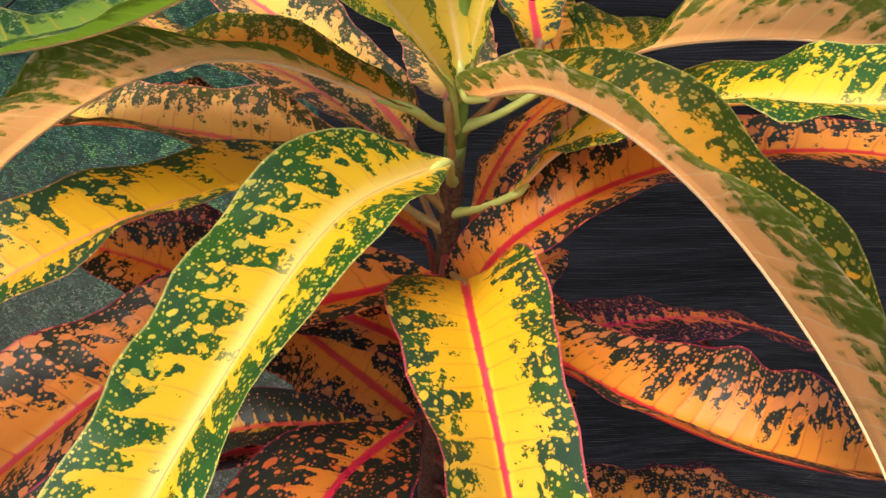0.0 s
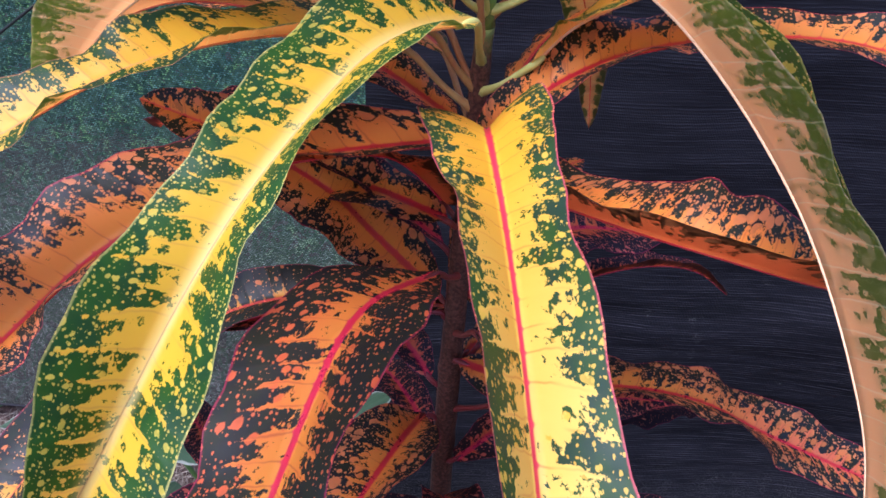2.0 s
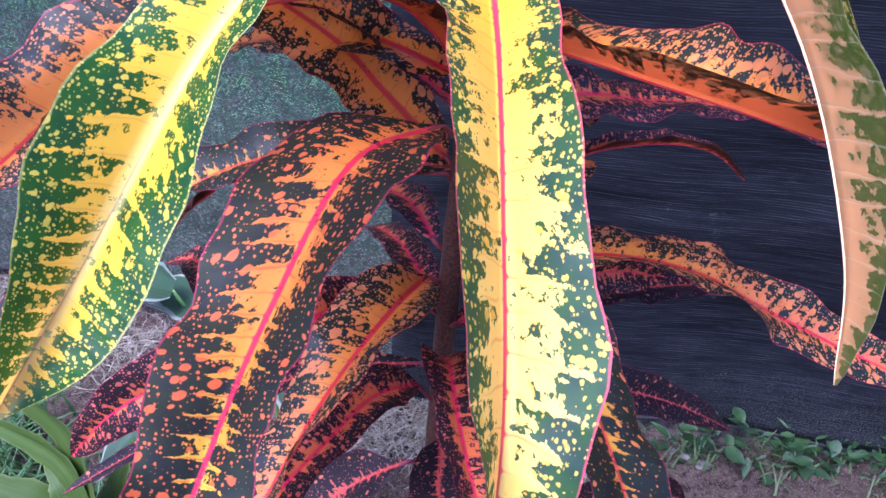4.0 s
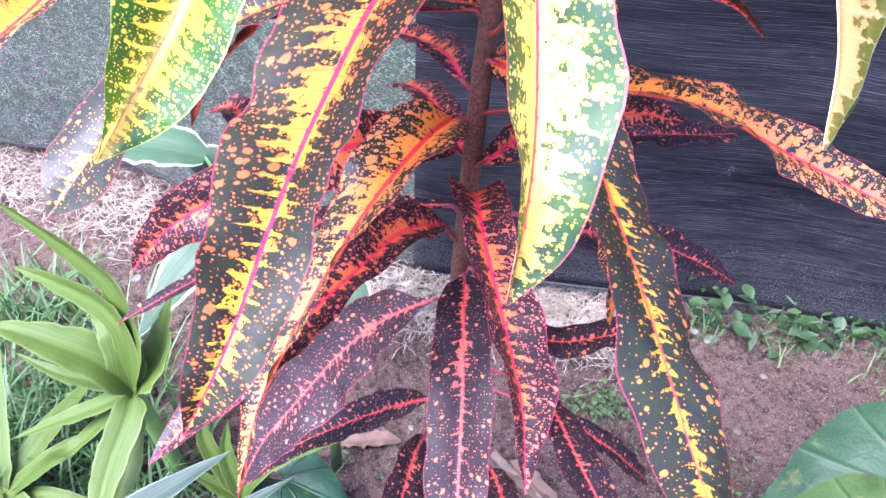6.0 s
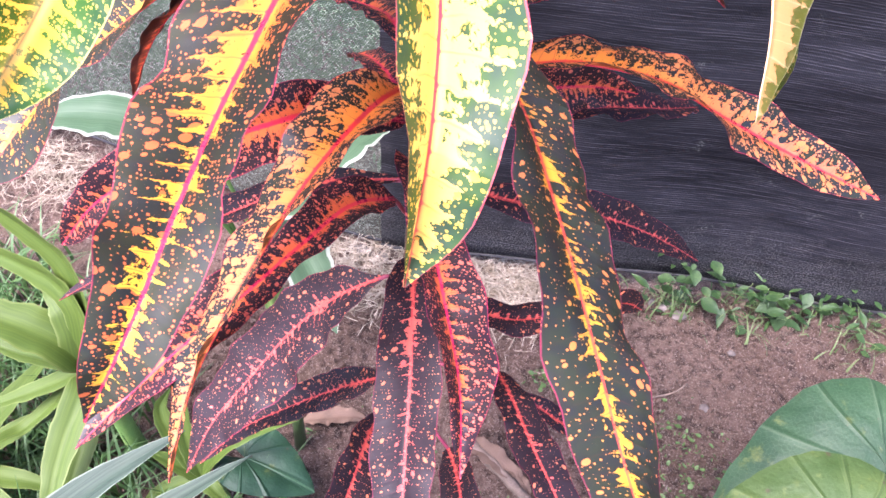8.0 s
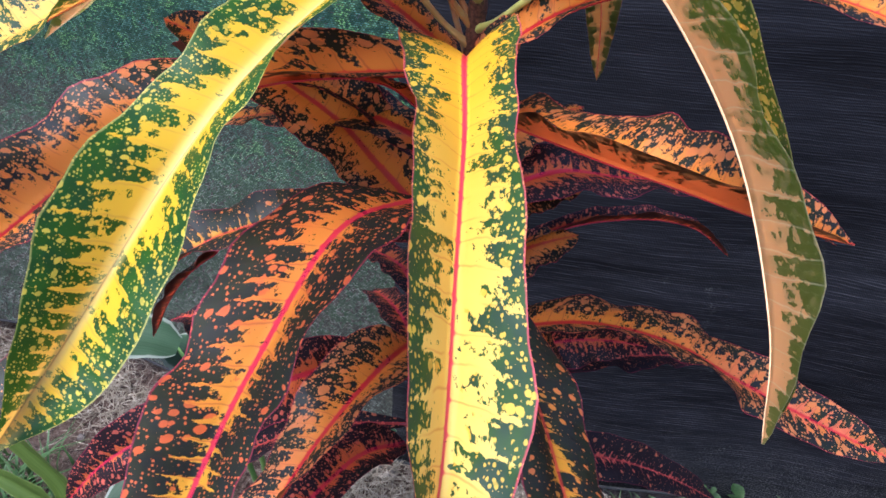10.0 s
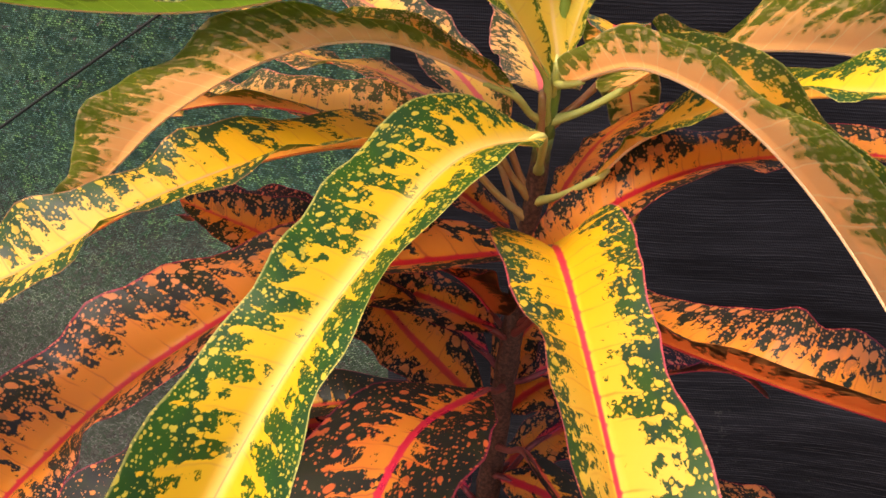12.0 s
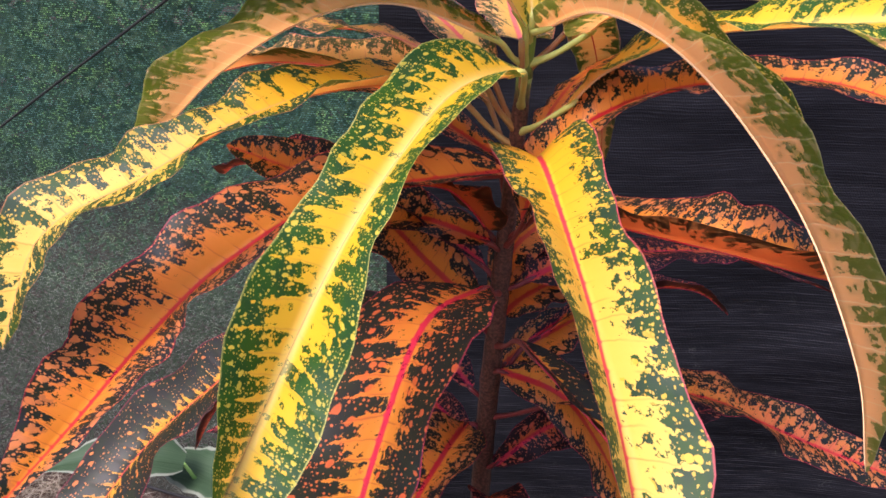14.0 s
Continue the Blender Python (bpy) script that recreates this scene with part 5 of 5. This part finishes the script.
def back_plant():
    plant = tagged(new("variegated_shrub"), "broad-leaved shrub, green leaves edged with white", "plant")
    spots = [((-0.36, 0.72, 0.42), 2.6, 0.15, 0.2), ((-0.30, 0.70, 0.36), 0.3, 0.2, 0.18), ((-0.42, 0.74, 0.33), 4.2, -0.1, 0.2), ((-0.28, 0.74, 0.30), 5.4, -0.2, 0.17), ((-0.45, 0.74, 0.46), 3.3, 0.4, 0.2), ((-0.22, 0.76, 0.40), 1.0, 0.3, 0.17)]
    foot = (-0.34, 0.78, -0.02)
    for k, (at, head, rise, size) in enumerate(spots):
        keys = arched(at, head, rise, size, 0.35)
        me, line, *_ = blade_mesh("leaf", keys, 0.048, 12, [0, 8, 0], [BROAD, BROAD], 0.06, heart, 18, 9, seed=200 + k)
        ob = part("leaf", me, plant)
        stalk = glide([foot, ((foot[0] + at[0]) / 2, (foot[1] + at[1]) / 2 + 0.02, at[2] * 0.55), at], 12)
        part("stalk", mesh_of("stalk", *tube(stalk, np.linspace(0.006, 0.003, 12), 7), [STALK]), ob)


back_plant()


CANE = plain("dark_cane", (0.018, 0.04, 0.012), (0.045, 0.075, 0.025), 40.0, 0.5, stretch=(1.0, 1.0, 0.2))


def cane():
    ob = new("cane", mesh_of("cane", *tube([(-0.212, 0.50, -0.02), (-0.21, 0.50, 0.10), (-0.212, 0.505, 0.22), (-0.216, 0.505, 0.30)], [0.0105, 0.0095, 0.010, 0.0085], 12), [CANE]))
    tagged(ob, "stout green cane standing in the soil", "cane")


cane()


def tuft(label, spots, height, material, seed, width=0.003):
    """Thin blades, too many to count, as one mesh."""
    rnd = random.Random(seed)
    verts, faces = [], []
    for x, y, count, spread in spots:
        for _ in range(count):
            bx, by = x + rnd.gauss(0, spread), y + rnd.gauss(0, spread)
            a, h, lean = rnd.uniform(0, 6.28), height * rnd.uniform(0.5, 1.2), rnd.uniform(0.2, 1.0)
            side = np.array([-math.sin(a), math.cos(a), 0.0]) * width * rnd.uniform(0.6, 1.4)
            z0, k = ground_height(bx, by) - 0.005, len(verts)
            for q in range(5):
                u = q / 4
                c = np.array([bx + math.cos(a) * h * lean * u * u, by + math.sin(a) * h * lean * u * u, z0 + h * (u - 0.45 * lean * u * u)])
                w = side * (1 - u) ** 0.6
                verts += [c - w, c + w]
            for q in range(4):
                i = k + 2 * q
                faces.append((i, i + 1, i + 3, i + 2))
    return tagged(new("grass", mesh_of("grass", verts, faces, [material])), label, "grass", kind="stuff")


BLADE = plain("grass_green", (0.025, 0.07, 0.018), (0.07, 0.14, 0.036), 25.0, 0.5, thin=0.25)
tuft("green grass growing rank round the strap-leaved plants", [(-0.62, 0.42, 380, 0.09), (-0.50, 0.28, 320, 0.09), (-0.72, 0.58, 260, 0.08), (-0.80, 0.36, 300, 0.10), (-0.38, 0.24, 160, 0.06), (-0.86, 0.70, 160, 0.06)], 0.16, BLADE, 6)

STRAW_MAT = plain("straw", (0.20, 0.165, 0.115), (0.52, 0.46, 0.36), 40.0, 0.8, spread=0.8)


def straw():
    rnd = random.Random(12)
    verts, faces = [], []
    for _ in range(4800):
        x = rnd.choice([rnd.uniform(-1.25, -0.55), rnd.uniform(-0.4, 0.0), rnd.uniform(0.02, 0.28)])
        y = screen_line(x) - 0.03 + rnd.gauss(-0.05, 0.055)
        a, ln, lift = rnd.uniform(0, 6.28), rnd.uniform(0.008, 0.034), rnd.uniform(-0.006, 0.006)
        z = ground_height(x, y) + rnd.uniform(0.001, 0.022)
        d = np.array([math.cos(a) * ln, math.sin(a) * ln, lift])
        c = np.array([x, y, z + abs(lift)])
        v, f = tube([c - d, c + np.array([-d[1] * 0.2, d[0] * 0.2, 0.003]), c + d], rnd.uniform(0.0004, 0.0010), 4)
        k = len(verts)
        verts += list(v)
        faces += [tuple(i + k for i in q) for q in f]
    tagged(new("straw", mesh_of("straw", verts, faces, [STRAW_MAT])), "dry bleached straw heaped along the foot of the screens", "straw", kind="stuff")


straw()

WEED = plain("weed_leaf", (0.016, 0.044, 0.011), (0.062, 0.112, 0.030), 30.0, 0.5, thin=0.2, spread=0.7)


def weeds(label, spots, seed, size):
    """Small leafy weeds: many little pointed leaves on short stems."""
    rnd = random.Random(seed)
    verts, faces = [], []
    for x, y, count, spread, tall in spots:
        for _ in range(count):
            bx, by = x + rnd.gauss(0, spread), y + rnd.gauss(0, spread * 0.6)
            z = ground_height(bx, by) + rnd.uniform(0.002, tall)
            a, ln = rnd.uniform(0, 6.28), size * (0.35 + 0.95 * rnd.random() ** 1.6)
            d, w = np.array([math.cos(a), math.sin(a), rnd.uniform(-0.3, 0.5)]), np.array([-math.sin(a), math.cos(a), rnd.uniform(-0.2, 0.2)])
            k, c, w = len(verts), np.array([bx, by, z]), w * rnd.choice((0.3, 0.55, 1.0))
            for u, h in ((0, 0.02), (0.14, 0.22), (0.34, 0.35), (0.6, 0.31), (0.82, 0.15), (1.0, 0.01)):
                m = c + d * ln * u + np.array([0, 0, -0.25 * ln * u * u])
                verts += [m - w * ln * h, m + np.array([0, 0, -0.06 * ln]), m + w * ln * h]
            for q in range(5):
                i = k + 3 * q
                faces += [(i, i + 1, i + 4, i + 3), (i + 1, i + 2, i + 5, i + 4)]
    tagged(new("weeds", mesh_of("weeds", verts, faces, [WEED])), label, "weed", kind="stuff")


weeds("leafy green weeds along the foot of the black sheet", [(0.40, 0.93, 20, 0.02, 0.08), (0.47, 0.94, 34, 0.028, 0.11), (0.58, 0.935, 46, 0.032, 0.08), (0.66, 0.935, 30, 0.028, 0.07), (0.76, 0.93, 46, 0.04, 0.07), (0.90, 0.935, 50, 0.05, 0.07), (1.08, 0.94, 50, 0.07, 0.07)], 21, 0.036)
PALE_BLADE = plain("pale_grass", (0.06, 0.11, 0.03), (0.17, 0.22, 0.09), 25.0, 0.5, thin=0.25, spread=0.8)
tuft("thin pale grass between the weeds by the black sheet", [(0.44, 0.925, 40, 0.03), (0.60, 0.925, 60, 0.04), (0.78, 0.92, 70, 0.05), (0.95, 0.925, 60, 0.05), (0.30, 0.93, 30, 0.03)], 0.07, PALE_BLADE, 61, 0.0022)
weeds("low sprinkling of tiny weeds on the soil", [(0.235, 0.70, 240, 0.03, 0.025), (0.40, 0.62, 160, 0.05, 0.012), (0.44, 0.52, 160, 0.06, 0.012), (0.10, 0.44, 70, 0.05, 0.02), (-0.08, 0.52, 60, 0.06, 0.015), (0.2, 0.36, 60, 0.06, 0.02)], 22, 0.011)


# ---------------------------------------------------------------- litter on the soil
STONE = plain("stone", (0.075, 0.062, 0.053), (0.17, 0.145, 0.125), 30.0, 0.85, bump=0.5, spread=0.6)
DRY = plain("dry_leaf", (0.045, 0.027, 0.017), (0.10, 0.062, 0.040), 35.0, 0.8, bump=0.4, spread=0.6)
STICK = plain("dry_stick", (0.06, 0.043, 0.03), (0.15, 0.11, 0.08), 40.0, 0.85, bump=0.6, stretch=(1.0, 1.0, 4.0))


def stone(x, y, size, seed, label="small pale stone lying on the soil"):
    """A rounded, uneven pebble sunk a little into the ground."""
    rnd = random.Random(seed)
    bm = bmesh.new()
    bmesh.ops.create_icosphere(bm, subdivisions=3, radius=1.0)
    sx, sy, sz = size * rnd.uniform(0.8, 1.3), size * rnd.uniform(0.6, 1.0), size * rnd.uniform(0.4, 0.65)
    for v in bm.verts:
        k = 1.0 + 0.28 * noise.noise(v.co * 1.3 + Vector((seed, 0, 0))) + 0.08 * noise.noise(v.co * 4.0)
        v.co = Vector((v.co.x * sx, v.co.y * sy, v.co.z * sz)) * k
    me = bpy.data.meshes.new("stone")
    bm.to_mesh(me)
    bm.free()
    me.materials.append(STONE)
    me.polygons.foreach_set("use_smooth", np.full(len(me.polygons), True))
    ob = tagged(new("stone", me), label, "stone", "stones on the soil")
    ob.matrix_world = pose(x, y, ground_height(x, y) + sz * 0.35, 0, 0, rnd.uniform(0, 360))
    return ob


def crumbs():
    """Loose clods and grit on the soil, too many to count."""
    rnd = random.Random(31)
    bm = bmesh.new()
    bmesh.ops.create_icosphere(bm, subdivisions=1, radius=1.0)
    ball, tris = [v.co.copy() for v in bm.verts], [tuple(v.index for v in f.verts) for f in bm.faces]
    bm.free()
    verts, faces = [], []
    for _ in range(9000):
        x, y = rnd.uniform(-0.6, 0.95), rnd.uniform(0.30, 0.95)
        size, k = 0.0018 + 0.0085 * rnd.random() ** 3.5, len(verts)
        flat, shift = rnd.uniform(0.5, 0.9), rnd.uniform(0, 50)
        for v in ball:
            r = size * (1.0 + 0.5 * noise.noise(v * 1.4 + Vector((shift, 0, 0))))
            verts.append((x + v.x * r, y + v.y * r * 0.9, ground_height(x, y) + size * 0.3 + v.z * r * flat))
        faces += [tuple(i + k for i in f) for f in tris]
    tagged(new("crumbs", mesh_of("crumbs", verts, faces, [SOIL], smooth=False)), "loose brown clods and grit lying on the soil", "soil", kind="stuff")


crumbs()
for k, (x, y, size) in enumerate([(0.49, 0.70, 0.011), (0.455, 0.905, 0.012), (0.43, 0.925, 0.016), (0.40, 0.93, 0.010), (-0.20, 0.955, 0.020), (-0.155, 0.95, 0.013), (0.31, 0.80, 0.007), (0.55, 0.83, 0.008), (-0.10, 0.60, 0.007), (0.02, 0.66, 0.006), (0.36, 0.56, 0.006), (-0.72, 0.86, 0.012), (-0.80, 0.92, 0.010)]):
    stone(x, y, size, k + 1)


def dry_leaf(x, y, length, heading, seed):
    rnd = random.Random(seed)
    keys = [(x + math.cos(heading) * length * u, y + math.sin(heading) * length * u, ground_height(x, y) + 0.006 + 0.02 * math.sin(3.1 * u) * rnd.uniform(0.4, 1.0)) for u in (0, 0.2, 0.4, 0.6, 0.8, 1.0)]
    me, *_ = blade_mesh("dry_leaf", keys, length * 0.16, 20, [rnd.uniform(-20, 20), 0, rnd.uniform(-40, 40)], [DRY, DRY], 0.25, lance, 18, 9, seed=seed)
    return tagged(new("dry_leaf", me), "fallen brown dry leaf curled on the soil", "leaf", "fallen leaves")


for k, (x, y, length, heading) in enumerate([(-0.22, 0.545, 0.11, 0.2), (-0.10, 0.50, 0.08, 5.2), (0.06, 0.55, 0.13, -0.6), (0.18, 0.47, 0.07, 2.4), (-0.30, 0.60, 0.08, 1.2), (0.25, 0.83, 0.07, 0.4), (-0.45, 0.70, 0.07, 2.0)]):
    dry_leaf(x, y, length, heading, 300 + k)


def stick(a, b, radius, label):
    mid = ((a[0] + b[0]) / 2 + 0.006, (a[1] + b[1]) / 2 - 0.004)
    line = glide([(a[0], a[1], ground_height(*a) + radius), (mid[0], mid[1], ground_height(*mid) + radius * 1.6), (b[0], b[1], ground_height(*b) + radius)], 14)
    rnd = random.Random(int(a[0] * 1000))
    tagged(new("stick", mesh_of("stick", *tube(line, np.array([radius * rnd.uniform(0.75, 1.1) for _ in range(14)]), 7), [STICK])), label, "stick", "sticks on the soil")


stick((0.39, 0.70), (0.46, 0.745), 0.0022, "thin forked dry twig on the soil")
stick((-0.72, 0.33), (-0.42, 0.30), 0.0055, "bleached dry cane lying in the grass")
stick((0.05, 0.56), (0.20, 0.43), 0.0105, "short dry stick lying on the soil")
stick((-0.16, 0.42), (-0.05, 0.38), 0.002, "thin dry twig on the soil")
